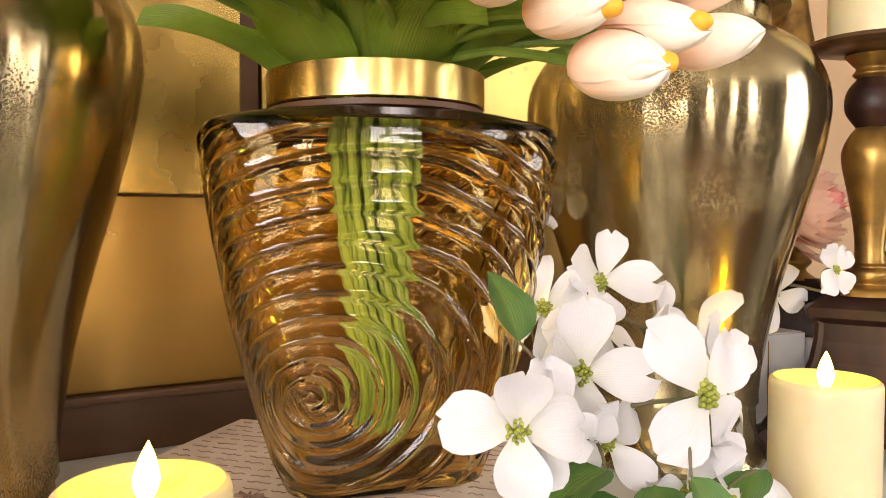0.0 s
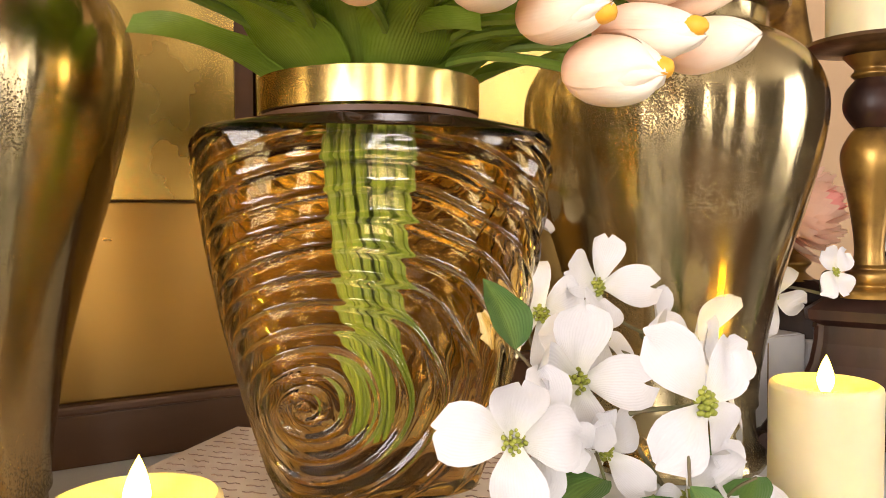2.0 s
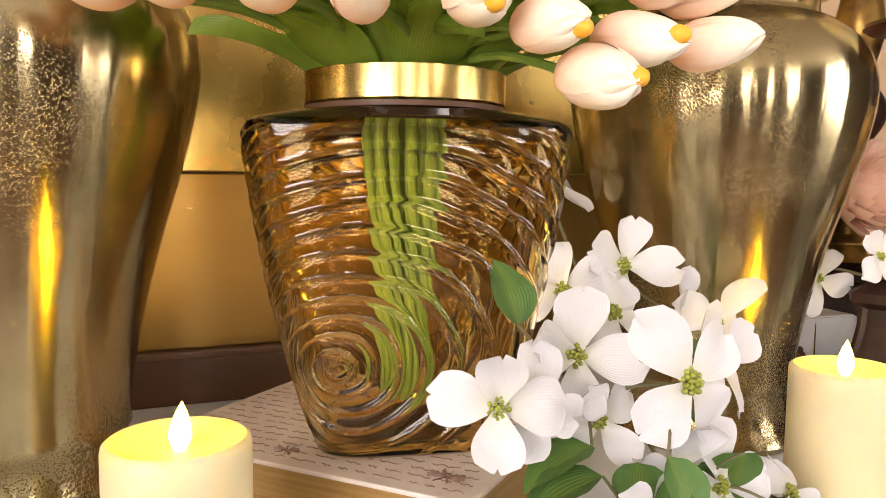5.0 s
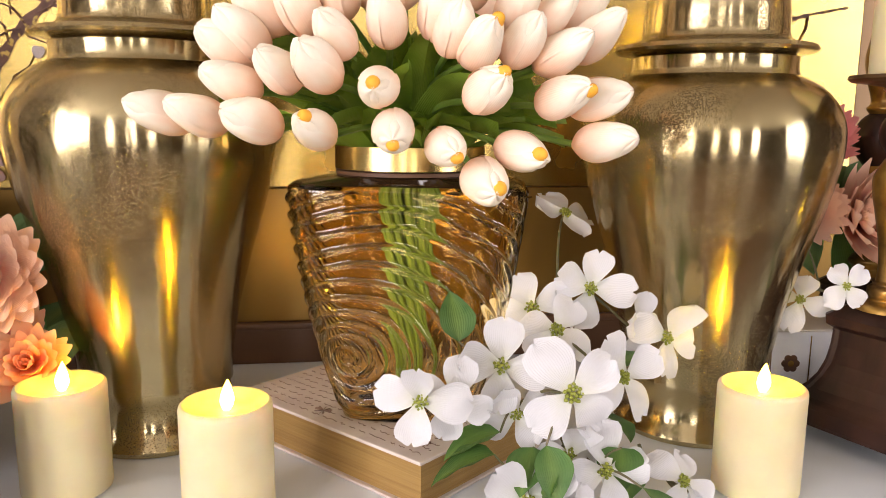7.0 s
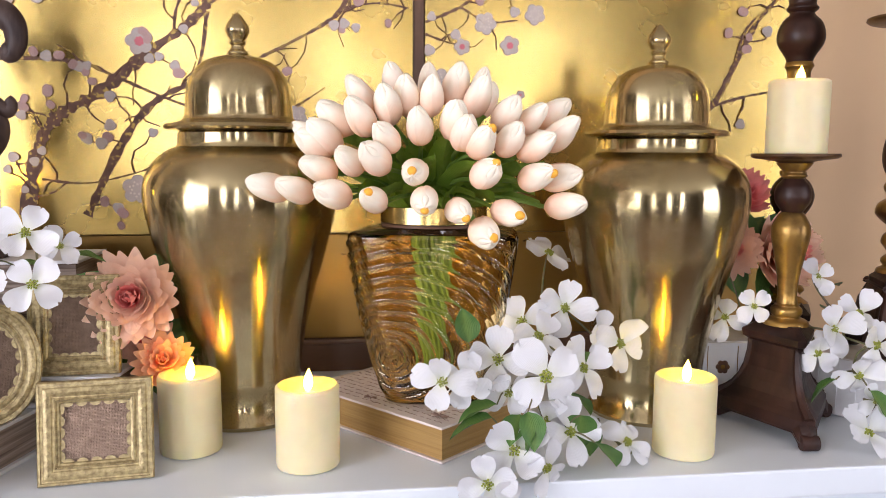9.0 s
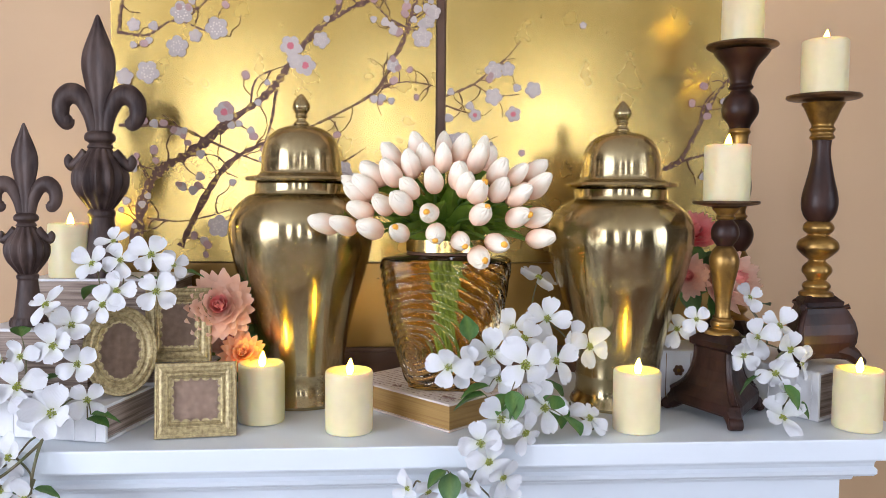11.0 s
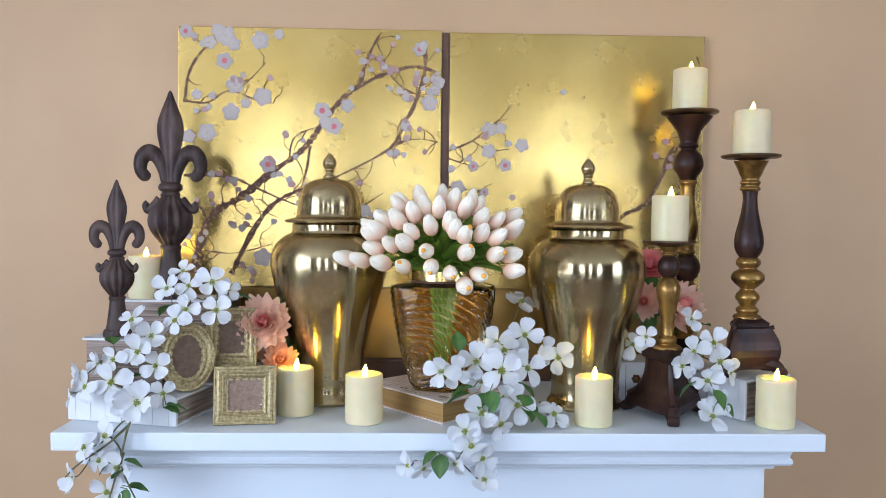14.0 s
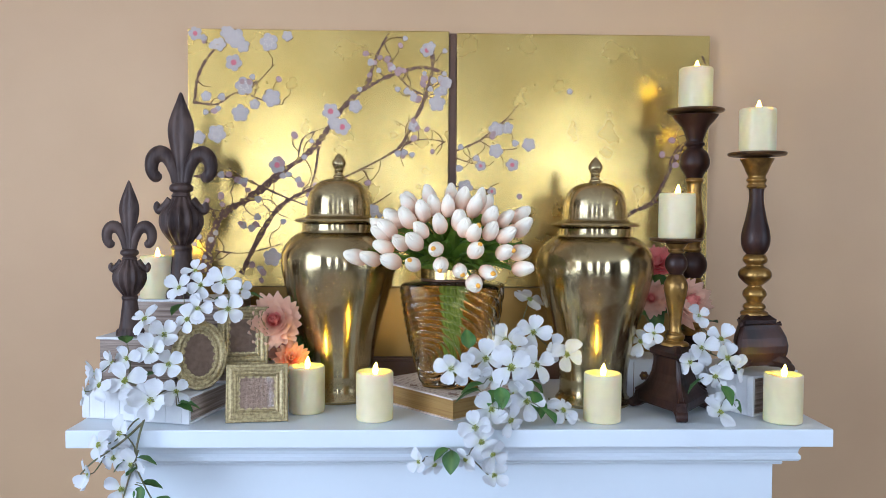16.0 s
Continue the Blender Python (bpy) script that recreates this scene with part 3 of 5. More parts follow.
painting(-0.663, 0.001, 0.241, 0.897, "gold leaf panel painted with brown plum branches and lilac blossoms", [
    (0.0115, 0.0034, [(0.06, 0.95), (0.09, 0.80), (0.14, 0.71), (0.24, 0.65), (0.36, 0.55), (0.45, 0.485), (0.51, 0.42), (0.56, 0.34), (0.63, 0.26), (0.70, 0.21), (0.80, 0.165), (0.90, 0.14), (0.99, 0.165)]),
    (0.005, 0.0018, [(0.69, 0.21), (0.71, 0.13), (0.74, 0.06), (0.77, 0.01)]),
    (0.0055, 0.0025, [(0.935, 0.05), (0.935, 0.16), (0.90, 0.28), (0.86, 0.36), (0.82, 0.44), (0.77, 0.48), (0.68, 0.53), (0.60, 0.57)]),
    (0.0075, 0.003, [(0.20, 0.95), (0.29, 0.77), (0.37, 0.67), (0.48, 0.615), (0.60, 0.57)]),
    (0.004, 0.0018, [(0.02, 0.57), (0.19, 0.575), (0.28, 0.61), (0.37, 0.65), (0.46, 0.685)]),
    (0.0035, 0.0015, [(0.50, 0.45), (0.485, 0.55), (0.46, 0.63)]),
    (0.0042, 0.0015, [(0.025, 0.29), (0.035, 0.20), (0.07, 0.12), (0.15, 0.03), (0.19, 0.005)]),
    (0.003, 0.0012, [(0.03, 0.285), (0.11, 0.29), (0.19, 0.245), (0.29, 0.275), (0.36, 0.29)]),
    (0.0025, 0.001, [(0.21, 0.25), (0.27, 0.20), (0.33, 0.135)]),
    (0.0028, 0.001, [(0.83, 0.435), (0.91, 0.42), (0.99, 0.43)]),
    (0.003, 0.001, [(0.80, 0.17), (0.85, 0.22), (0.91, 0.25), (0.98, 0.27)]),
    (0.0022, 0.001, [(0.66, 0.70), (0.72, 0.67), (0.78, 0.63)]),
    (0.0022, 0.001, [(0.10, 0.86), (0.20, 0.87), (0.30, 0.85), (0.36, 0.83)]),
    (0.0022, 0.001, [(0.42, 0.50), (0.44, 0.42), (0.52, 0.38), (0.60, 0.36)]),
], [
    (0.18, 0.035, 0.026, 0), (0.12, 0.06, 0.018, 0), (0.175, 0.13, 0.022, 1), (0.215, 0.22, 0.024, 0), (0.32, 0.265, 0.024, 0), (0.20, 0.325, 0.023, 0),
    (0.255, 0.29, 0.014, 0), (0.11, 0.405, 0.024, 0), (0.04, 0.42, 0.018, 0), (0.31, 0.05, 0.024, 0), (0.38, 0.026, 0.014, 0), (0.545, 0.315, 0.022, 1),
    (0.59, 0.375, 0.022, 1), (0.64, 0.295, 0.018, 0), (0.34, 0.525, 0.022, 1), (0.865, 0.37, 0.015, 0), (0.955, 0.28, 0.022, 0), (0.975, 0.23, 0.015, 0),
    (0.915, 0.075, 0.018, 1), (0.71, 0.70, 0.017, 0), (0.32, 0.885, 0.024, 0), (0.15, 0.015, 0.018, 0), (0.21, 0.065, 0.018, 0), (0.03, 0.02, 0.018, 1), (0.56, 0.36, 0.018, 0), (0.99, 0.20, 0.016, 0), (0.93, 0.06, 0.013, 0), (0.07, 0.26, 0.014, 0)], 105, 105, 5)
blossom_panel = painting(0.022, 0.675, 0.241, 0.893, "gold leaf panel painted with sparse plum twigs and blossoms", [
    (0.003, 0.001, [(0.0, 0.46), (0.09, 0.42), (0.15, 0.37), (0.20, 0.33), (0.24, 0.28)]),
    (0.0022, 0.001, [(0.0, 0.49), (0.06, 0.51), (0.12, 0.52)]),
    (0.0022, 0.001, [(0.09, 0.42), (0.16, 0.455), (0.24, 0.45)]),
    (0.0065, 0.003, [(0.62, 0.76), (0.70, 0.70), (0.78, 0.66), (0.84, 0.55), (0.89, 0.45), (0.95, 0.38), (0.99, 0.36)]),
    (0.004, 0.0015, [(0.76, 0.67), (0.86, 0.64), (0.96, 0.62)]),
    (0.003, 0.001, [(0.84, 0.55), (0.86, 0.47), (0.90, 0.42)]),
    (0.002, 0.001, [(0.97, 0.08), (0.985, 0.12), (0.99, 0.16)]),
    (0.002, 0.001, [(0.0, 0.60), (0.05, 0.61), (0.14, 0.615)]),
], [(0.155, 0.375, 0.020, 0), (0.20, 0.37, 0.016, 0), (0.155, 0.46, 0.019, 0), (0.285, 0.435, 0.018, 0), (0.22, 0.515, 0.017, 1), (0.095, 0.52, 0.014, 1),
    (0.445, 0.225, 0.008, 0), (0.035, 0.605, 0.020, 0), (0.14, 0.62, 0.012, 1), (0.25, 0.64, 0.008, 1)], 22, 14, 9)
# dark strip that fills the gap left of this panel
part("gap_strip", box(-0.0195, -0.0015, 0.006, BACK - 0.491, 0.002, 0.652), DARKWOOD, blossom_panel, "dark brown strip between the two panels", smooth=False)


# ---- candles ----
def candle(x, y, z, label, group, h=0.1, r=0.0385):
    t = thing("pillar_candle", label, "candle", pose(x, y, z + 0.0005, 0, 0, 40 * x), group=group)
    prof = [(0.0, 0.0), (r - 0.003, 0.0), (r - 0.0008, 0.001), (r, 0.004)] + [(r, 0.004 + (h - 0.009) * k / 6) for k in range(1, 7)]
    prof += [(r - 0.0006, h - 0.002), (r - 0.003, h), (r - 0.006, h - 0.0008), (r - 0.012, h - 0.004), (r * 0.45, h - 0.0065), (0.006, h - 0.0075), (0.0, h - 0.0075)]
    rng = random.Random(int(x * 1000))
    ph = rng.uniform(0, 6)
    part("wax", lathe(prof, 56, wob=lambda a, zz: 1 + 0.006 * math.sin(a + ph) * (zz / h) + 0.003 * math.sin(3 * a + ph)), WAX, t)
    fl = smooth_profile([(0.0, -0.004), (0.0035, -0.001), (0.0058, 0.005), (0.0056, 0.010), (0.0036, 0.017), (0.0015, 0.022), (0.0, 0.025)], 4)
    part("flame", lathe(fl, 16), FLAME, t, "glowing flame tip", at=pose(0.001, 0, h - 0.0055, 3 * math.sin(ph), 4, 0))
    return t


ON_SHELF = "ivory pillar candle with glowing flame on the mantel"
for cx, cy in ((-0.312, 0.150), (-0.162, 0.086), (0.310, 0.071), (0.685, 0.062)):
    candle(cx, cy, 0.0, ON_SHELF, "pillar candles on the mantel")


# ---- glass vase on its book ----
BOOK_TOP = 0.047


def flat_book(x, y, turn, lu, lv, h, name, label, pages, cover, spine_ribs=False):
    """A closed book lying flat; its spine along the far side."""
    t = thing(name, label, "book", pose(x, y, 0, 0, 0, turn))
    c = 0.0035
    part("bottom_cover", box(-lu / 2, lu / 2, -lv / 2, lv / 2, 0.0005, c, 0.0012), cover, t, smooth=False)
    part("top_cover", box(-lu / 2, lu / 2, -lv / 2, lv / 2, h - c, h, 0.0012), cover, t, smooth=False)
    bm = box(-lu / 2 + 0.004, lu / 2 - 0.004, -lv / 2 + 0.005, lv / 2 - 0.006, c, h - c)
    part("page_block", bm, pages, t, smooth=False)
    bm = tube([(-lu / 2 + 0.001, lv / 2 - 0.004, h / 2), (lu / 2 - 0.001, lv / 2 - 0.004, h / 2)], h / 2 - 0.001, h / 2 - 0.001, 16)
    for v in bm.verts:
        v.co.y = lv / 2 - 0.004 + (v.co.y - lv / 2 + 0.004) * 0.3
    part("spine", bm, cover, t)
    return t


book = flat_book(-0.017, 0.222, 311, 0.262, 0.185, BOOK_TOP, "script_book", "closed book with faded handwriting on its cover and gilded pages", PAGES_GOLD, PAPER)
rng = random.Random(11)
bm = bmesh.new()
for k in range(15):
    yy = -0.08 + 0.0115 * k
    xx = -0.122
    while xx < 0.115:
        wl = rng.uniform(0.006, 0.022)
        pts = [(xx + wl * i / 5, yy + 0.0012 * math.sin(i * 2.3 + k) + rng.uniform(-0.0008, 0.0008), BOOK_TOP + 0.0003) for i in range(6)]
        tube(pts, 0.00045, 0.00035, 4, bm, flat=0.5)
        xx += wl + rng.uniform(0.003, 0.007)
tagged(part("handwriting", bm, INK, book), "faded illegible handwriting", kind="stuff")
for sx, sy, size in ((0.100, -0.062, 0.013), (-0.020, -0.070, 0.010), (0.020, 0.010, 0.012)):
    bm = bmesh.new()
    for k in range(9):
        a = 0.7 * k + rng.uniform(-0.2, 0.2)
        tip = Vector((sx + size * math.cos(a), sy + 0.8 * size * math.sin(a), BOOK_TOP + 0.0003))
        tube([Vector((sx, sy, BOOK_TOP + 0.0003)), (tip + Vector((sx, sy, BOOK_TOP + 0.0003))) / 2, tip], 0.0007, 0.0022 * rng.uniform(0.6, 1.2), 6, bm, flat=0.12)
    part("stamped_flower", bm, INK, book, "faded stamped flower")

VX, VY, VTURN = 0.003, 0.188, -13.5
vase = thing("glass_vase", "amber glass vase with swirling ridges and brass collar", "vase", pose(VX, VY, BOOK_TOP + 0.0008, 0, 0, VTURN))


def outline(a, b, e, n):
    """n points at even steps round a rounded box, from the middle of its front, and the way gone to each."""
    p, fine = 2 / e, 1600
    pts = []
    for i in range(fine + 1):
        th = 2 * math.pi * i / fine - math.pi / 2
        c, d = math.cos(th), math.sin(th)
        r = (abs(c / a) ** p + abs(d / b) ** p) ** (-1 / p)
        pts.append((r * c, r * d))
    pts = np.array(pts)
    way = np.concatenate(([0.0], np.cumsum(np.hypot(*np.diff(pts, axis=0).T))))
    at = way[-1] * np.arange(n) / n
    run = np.where(at > way[-1] / 2, at - way[-1], at)
    return np.interp(at, way, pts[:, 0]), np.interp(at, way, pts[:, 1]), run


def vase_body():
    n = 520
    shape = [(0.0, 0.062, 0.046), (0.012, 0.0655, 0.049), (0.06, 0.080, 0.057), (0.11, 0.0925, 0.064), (0.16, 0.102, 0.069), (0.20, 0.108, 0.072), (0.222, 0.110, 0.073)]
    sx, sz = -0.052, 0.066

    def half(z):
        for (z0, a0, b0), (z1, a1, b1) in zip(shape, shape[1:]):
            if z <= z1:
                k = (z - z0) / (z1 - z0)
                return a0 + (a1 - a0) * k, b0 + (b1 - b0) * k
        return shape[-1][1:]

    def ridge(run, z):
        back = 1.0 if abs(run) < 0.185 else 0.5
        dx, dz, lean = (run - sx) * 0.90, z - sz, 0.22
        rho = (-lean * dx + math.sqrt((lean * dx) ** 2 + (1 - lean * lean) * (dx * dx + dz * dz))) / (1 - lean * lean)
        phi = 13.0 * (rho / 0.19) ** 0.82 - math.atan2(dz, dx) / (2 * math.pi)
        phi += 0.10 * math.sin(38 * run + 22 * z) + 0.05 * math.sin(95 * z - 60 * run)
        edge = min(1.0, z / 0.02) * min(1.0, max(0.0, (0.224 - z) / 0.006))
        crest = (0.5 + 0.5 * math.cos(2 * math.pi * phi)) ** 5
        swell = 0.5 - 0.5 * math.cos(2 * math.pi * (phi - 0.35))
        return (crest * 0.0027 + swell * 0.0006) * edge * back

    bm = bmesh.new()
    rings = [[bm.verts.new((0, 0, 0.001))]]

    def ring(a, b, z, ridged=False, e=0.46):
        r = []
        xs, ys, along = outline(a, b, e, n)
        for i in range(n):
            x, y = float(xs[i]), float(ys[i])
            k = 1.0
            if ridged:
                k = 1 + ridge(float(along[i]), z) / math.hypot(x, y)
            r.append(bm.verts.new((x * k, y * k, z)))
        rings.append(r)

    ring(0.058, 0.042, 0.0)
    rows = 210
    for j in range(rows + 1):
        z = 0.003 + (0.222 - 0.003) * j / rows
        ring(*half(z), z, True)
    ring(0.1085, 0.072, 0.2255)
    ring(0.104, 0.069, 0.2275)
    ring(0.082, 0.068, 0.2325, e=0.75)
    ring(0.067, 0.067, 0.2345, e=1)
    ring(0.064, 0.064, 0.238, e=1)
    ring(0.064, 0.064, 0.256, e=1)
    ring(0.061, 0.061, 0.256, e=1)
    ring(0.061, 0.061, 0.2345, e=1)
    ring(0.078, 0.064, 0.2285, e=0.75)
    ring(0.1035, 0.068, 0.222)
    for j in range(24):
        z = 0.220 - (0.220 - 0.012) * j / 23
        a, b = half(z)
        ring(a - 0.0045, b - 0.0045, z)
    ring(0.045, 0.032, 0.009)
    rings.append([bm.verts.new((0, 0, 0.009))])
    for p, q in zip(rings, rings[1:]):
        for i in range(n):
            j = (i + 1) % n
            if len(p) == 1:
                bm.faces.new((p[0], q[j], q[i]))
            elif len(q) == 1:
                bm.faces.new((p[i], p[j], q[0]))
            else:
                bm.faces.new((p[i], p[j], q[j], q[i]))
    ob = part("glass_body", bm, AMBER, vase)
    ob.visible_shadow = False
    return ob


vase_body()


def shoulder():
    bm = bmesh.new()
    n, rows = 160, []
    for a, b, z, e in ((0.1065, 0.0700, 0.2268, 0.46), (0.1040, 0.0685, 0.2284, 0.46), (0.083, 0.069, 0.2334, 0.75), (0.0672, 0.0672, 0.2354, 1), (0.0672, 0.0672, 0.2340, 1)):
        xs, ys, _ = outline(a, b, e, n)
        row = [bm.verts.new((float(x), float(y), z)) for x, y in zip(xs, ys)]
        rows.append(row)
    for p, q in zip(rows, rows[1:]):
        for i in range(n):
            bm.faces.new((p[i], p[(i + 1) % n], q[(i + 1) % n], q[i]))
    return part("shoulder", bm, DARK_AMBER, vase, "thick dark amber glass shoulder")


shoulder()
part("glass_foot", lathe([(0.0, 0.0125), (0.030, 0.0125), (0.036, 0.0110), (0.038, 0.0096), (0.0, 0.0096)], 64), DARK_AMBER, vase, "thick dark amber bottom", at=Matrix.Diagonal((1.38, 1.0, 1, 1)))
part("collar", lathe([(0.0665, 0.2400), (0.0704, 0.2400), (0.0706, 0.2402), (0.0706, 0.2500), (0.0706, 0.2608), (0.0704, 0.2610), (0.0622, 0.2610), (0.0620, 0.2608), (0.0620, 0.2500)], 96), BRASS, vase, "brushed brass collar")
part("dark_ring", lathe([(0.0645, 0.2352), (0.0695, 0.2352), (0.0698, 0.2385), (0.0645, 0.2392)], 96), DARKWOOD, vase, "dark ring under the collar")


# ---- tulips ----
def tulip_petal(rad, out, tip=0.06):
    """One petal of a closed bloom, from its foot at the origin up along z."""
    keys = [(0, 0.26), (0.06, 0.50), (0.14, 0.76), (0.25, 0.94), (0.36, 1.0), (0.48, 0.985), (0.6, 0.92), (0.72, 0.81), (0.82, 0.68), (0.9, 0.52), (0.96, max(0.34, tip)), (1.0, tip)]

    def fn(u, v):
        for (v0, r0), (v1, r1) in zip(keys, keys[1:]):
            if v <= v1:
                r = rad * (r0 + (r1 - r0) * (v - v0) / (v1 - v0))
                break
        half = 1.25 if v < 0.6 else 1.25 - 0.22 * (v - 0.6) / 0.4
        q = 2 * u - 1
        r = r * (1 + out * v * v) * (1 + 0.035 * q - 0.02 * (1 - abs(q)) * math.sin(math.pi * v))
        z = 0.058 * (v - 0.20 * v ** 4 * abs(q) ** 1.6)
        return Vector((r * math.cos(q * half), r * math.sin(q * half), z))
    bm = sheet(fn, 8, 14)
    me = bpy.data.meshes.new("petal")
    bm.to_mesh(me)
    bm.free()
    me.materials.append(TULIP)
    me.shade_smooth()
    return me


PETALS = [(tulip_petal(0.0160, 0.10), tulip_petal(0.0152, -0.02)), (tulip_petal(0.0154, -0.05), tulip_petal(0.0147, -0.15))]


def mesh_of(bm, name, mat, smooth=True):
    me = bpy.data.meshes.new(name)
    bm.normal_update()
    bm.to_mesh(me)
    bm.free()
    me.materials.append(mat)
    if smooth:
        me.shade_smooth()
    return me


TULIP_PLUG = mesh_of(lathe([(0, 0.02), (0.0105, 0.03), (0.0112, 0.040), (0.0082, 0.048), (0.0045, 0.0535), (0, 0.0555)], 12), "inner_petal", TULIP_INNER)
TULIP_HEART = mesh_of(lathe([(0, 0.044), (0.0040, 0.0465), (0.0052, 0.0515), (0.0040, 0.0560), (0.0015, 0.0580), (0, 0.0582)], 12, None, Matrix.Translation((0.0040, 0.0012, 0))), "heart", STAMEN)
MOUTH = Vector((VX, VY, 0.300))


def blade(start, way, length, width, droop, seed, folded=0.42):
    """A long folded leaf from start along way."""
    way = Vector(way).normalized()
    side = way.cross(Vector((0, 0, 1))).normalized()
    up = side.cross(way)
    rg = random.Random(seed)
    tw = rg.uniform(-0.5, 0.5)

    def fn(u, v):
        s = (u - 0.5) * width * math.sin(math.pi * (0.10 + 0.90 * v) ** 0.8) ** 0.8
        c = start + way * length * v + Vector((0, 0, -droop * length * v * v)) + up * (0.12 * length * math.sin(2.4 * v))
        sd = (side * math.cos(tw * v) + up * math.sin(tw * v))
        fold = abs(2 * u - 1) ** 1.3 * width * folded * (1 - 0.4 * v)
        return c + sd * s + up * fold + up * 0.0035 * math.sin(8 * v + seed) * (2 * u - 1)
    return sheet(fn, 6, 16)


def tulip(i, place, lean=0.0):
    rg = random.Random(100 + i)
    place = Vector(place)
    base = MOUTH + Vector((rg.uniform(-0.026, 0.026), rg.uniform(-0.022, 0.022), -0.005))
    way = (place - (MOUTH + Vector((0, 0.0, -0.02)))).normalized()
    way = (way + Vector((rg.uniform(-0.12, 0.12), -0.05, rg.uniform(-0.12, 0.10) - lean))).normalized()
    t = thing("tulip", "cream silk tulip with peach flush, standing in the amber vase", "tulip", Matrix.Identity(4), group="tulips in the vase")
    foot = place - way * 0.028
    k = rg.uniform(0.92, 1.08)
    m = aim(foot, way, rg.uniform(0, 6.28), k)
    facing = way.y < -0.82
    outer, inner = PETALS[i % 2]
    for j in range(3):
        again("petal", outer, t, m @ Matrix.Rotation(j * 2.094, 4, "Z"))
        again("petal", inner, t, m @ Matrix.Rotation(j * 2.094 + 1.047, 4, "Z"))
    again("inner_petal", TULIP_PLUG, t, m)
    if facing:
        again("heart", TULIP_HEART, t, m)
    low = Vector((VX + (base.x - VX) * 0.5, VY + (base.y - VY) * 0.5, 0.075 + rg.uniform(0, 0.03)))
    pts = curve_points([low, low * 0.5 + base * 0.5, base, base * 0.45 + foot * 0.55 + Vector((0, 0, 0.018)), foot + way * 0.003], 5)
    part("stem", tube(pts, 0.0030, 0.0028, 7), STEM, t)
    a = rg.uniform(-0.4, 0.4)
    d = Vector((way.x * math.cos(a) - way.y * math.sin(a), way.x * math.sin(a) + way.y * math.cos(a), max(way.z, 0.05) * 0.75 + 0.12))
    part("leaf", blade(base, d, (foot - base).length * rg.uniform(0.75, 1.02) + 0.015, rg.uniform(0.028, 0.040), rg.uniform(0.0, 0.25), i), LEAF, t)
    return t


FRONT = [(-0.200, 0.086, 0.337), (-0.170, 0.058, 0.336), (-0.127, 0.031, 0.332), (-0.084, 0.014, 0.327), (-0.028, 0.004, 0.325), (0.010, 0.001, 0.314),
         (0.038, 0.002, 0.290), (0.066, 0.006, 0.311), (0.138, 0.030, 0.318), (-0.143, 0.050, 0.360), (-0.148, 0.071, 0.387), (-0.109, 0.037, 0.369)]
MIDDLE = [(-0.080, 0.028, 0.371), (-0.038, 0.013, 0.356), (0.041, 0.011, 0.355), (0.100, 0.022, 0.351), (0.131, 0.034, 0.350), (-0.068, 0.039, 0.395),
          (-0.122, 0.084, 0.416), (-0.095, 0.069, 0.417), (-0.064, 0.074, 0.432), (-0.030, 0.041, 0.407), (0.010, 0.044, 0.413), (0.038, 0.028, 0.389)]
BEHIND = [(0.073, 0.037, 0.393), (0.104, 0.041, 0.385), (0.074, 0.063, 0.422), (0.107, 0.072, 0.419), (0.143, 0.109, 0.427), (0.139, 0.069, 0.399), (-0.136, 0.070, 0.396),
          (-0.094, 0.117, 0.447), (-0.041, 0.085, 0.444), (-0.012, 0.080, 0.444), (0.019, 0.101, 0.456), (0.043, 0.081, 0.442), (0.020, 0.033, 0.400)]
BACKMOST = [(-0.16, 0.22, 0.40), (-0.09, 0.24, 0.45), (0.0, 0.22, 0.465), (0.08, 0.22, 0.45), (0.15, 0.23, 0.40), (-0.05, 0.17, 0.465), (0.06, 0.16, 0.46)]
TULIPS = []
for i, p in enumerate(FRONT + MIDDLE + BEHIND + BACKMOST):
    TULIPS.append(tulip(i, p, 0.35 if p in (FRONT[4], FRONT[5], FRONT[6], FRONT[7], MIDDLE[1]) else 0.0))
for i in range(19):
    a = math.pi * (0.96 + 1.08 * i / 18)
    d = (math.cos(a), math.sin(a) * 0.9, (0.42, 0.95, 0.62, 1.35)[i % 4])
    start = MOUTH + Vector((0.044 * math.cos(a), 0.044 * math.sin(a), -0.010))
    part("leaf", blade(start, d, 0.115 + 0.014 * (i * 7 % 4), 0.046 + 0.005 * (i % 3), 0.12, 60 + i, (0.30, 0.12, 0.22)[i % 3]), LEAF, TULIPS[i])


# ---- dogwood sprays ----
def dog_petal(seed):
    rg = random.Random(seed)
    cup, ruf = rg.uniform(-0.40, 0.55), rg.uniform(-1.3, 1.3)

    def fn(u, v):
        w = 0.0164 * (0.18 + 0.80 * math.sin(math.pi * (0.02 + 0.76 * v ** 1.1)) ** 1.1) * (1.0 if v < 0.84 else math.sqrt(max(0.12, 1 - ((v - 0.84) / 0.17) ** 2)))
        x = (2 * u - 1) * w
        notch = 0.0032 * max(0.0, 1 - abs(2 * u - 1) * 2.2) * (v ** 8)
        y = 0.0030 + 0.036 * v - notch
        z = 0.036 * (cup * v * v - 0.12 * v ** 4) + 0.006 * (2 * u - 1) ** 2 * (0.4 + cup) + 0.0024 * math.sin(6 * v + 5 * u + seed) * v + ruf * x * v * 0.25
        return Vector((x, y, z))
    return mesh_of(sheet(fn, 8, 8), "petal", DOGWOOD)


DOG_PETALS = [dog_petal(i) for i in range(7)]


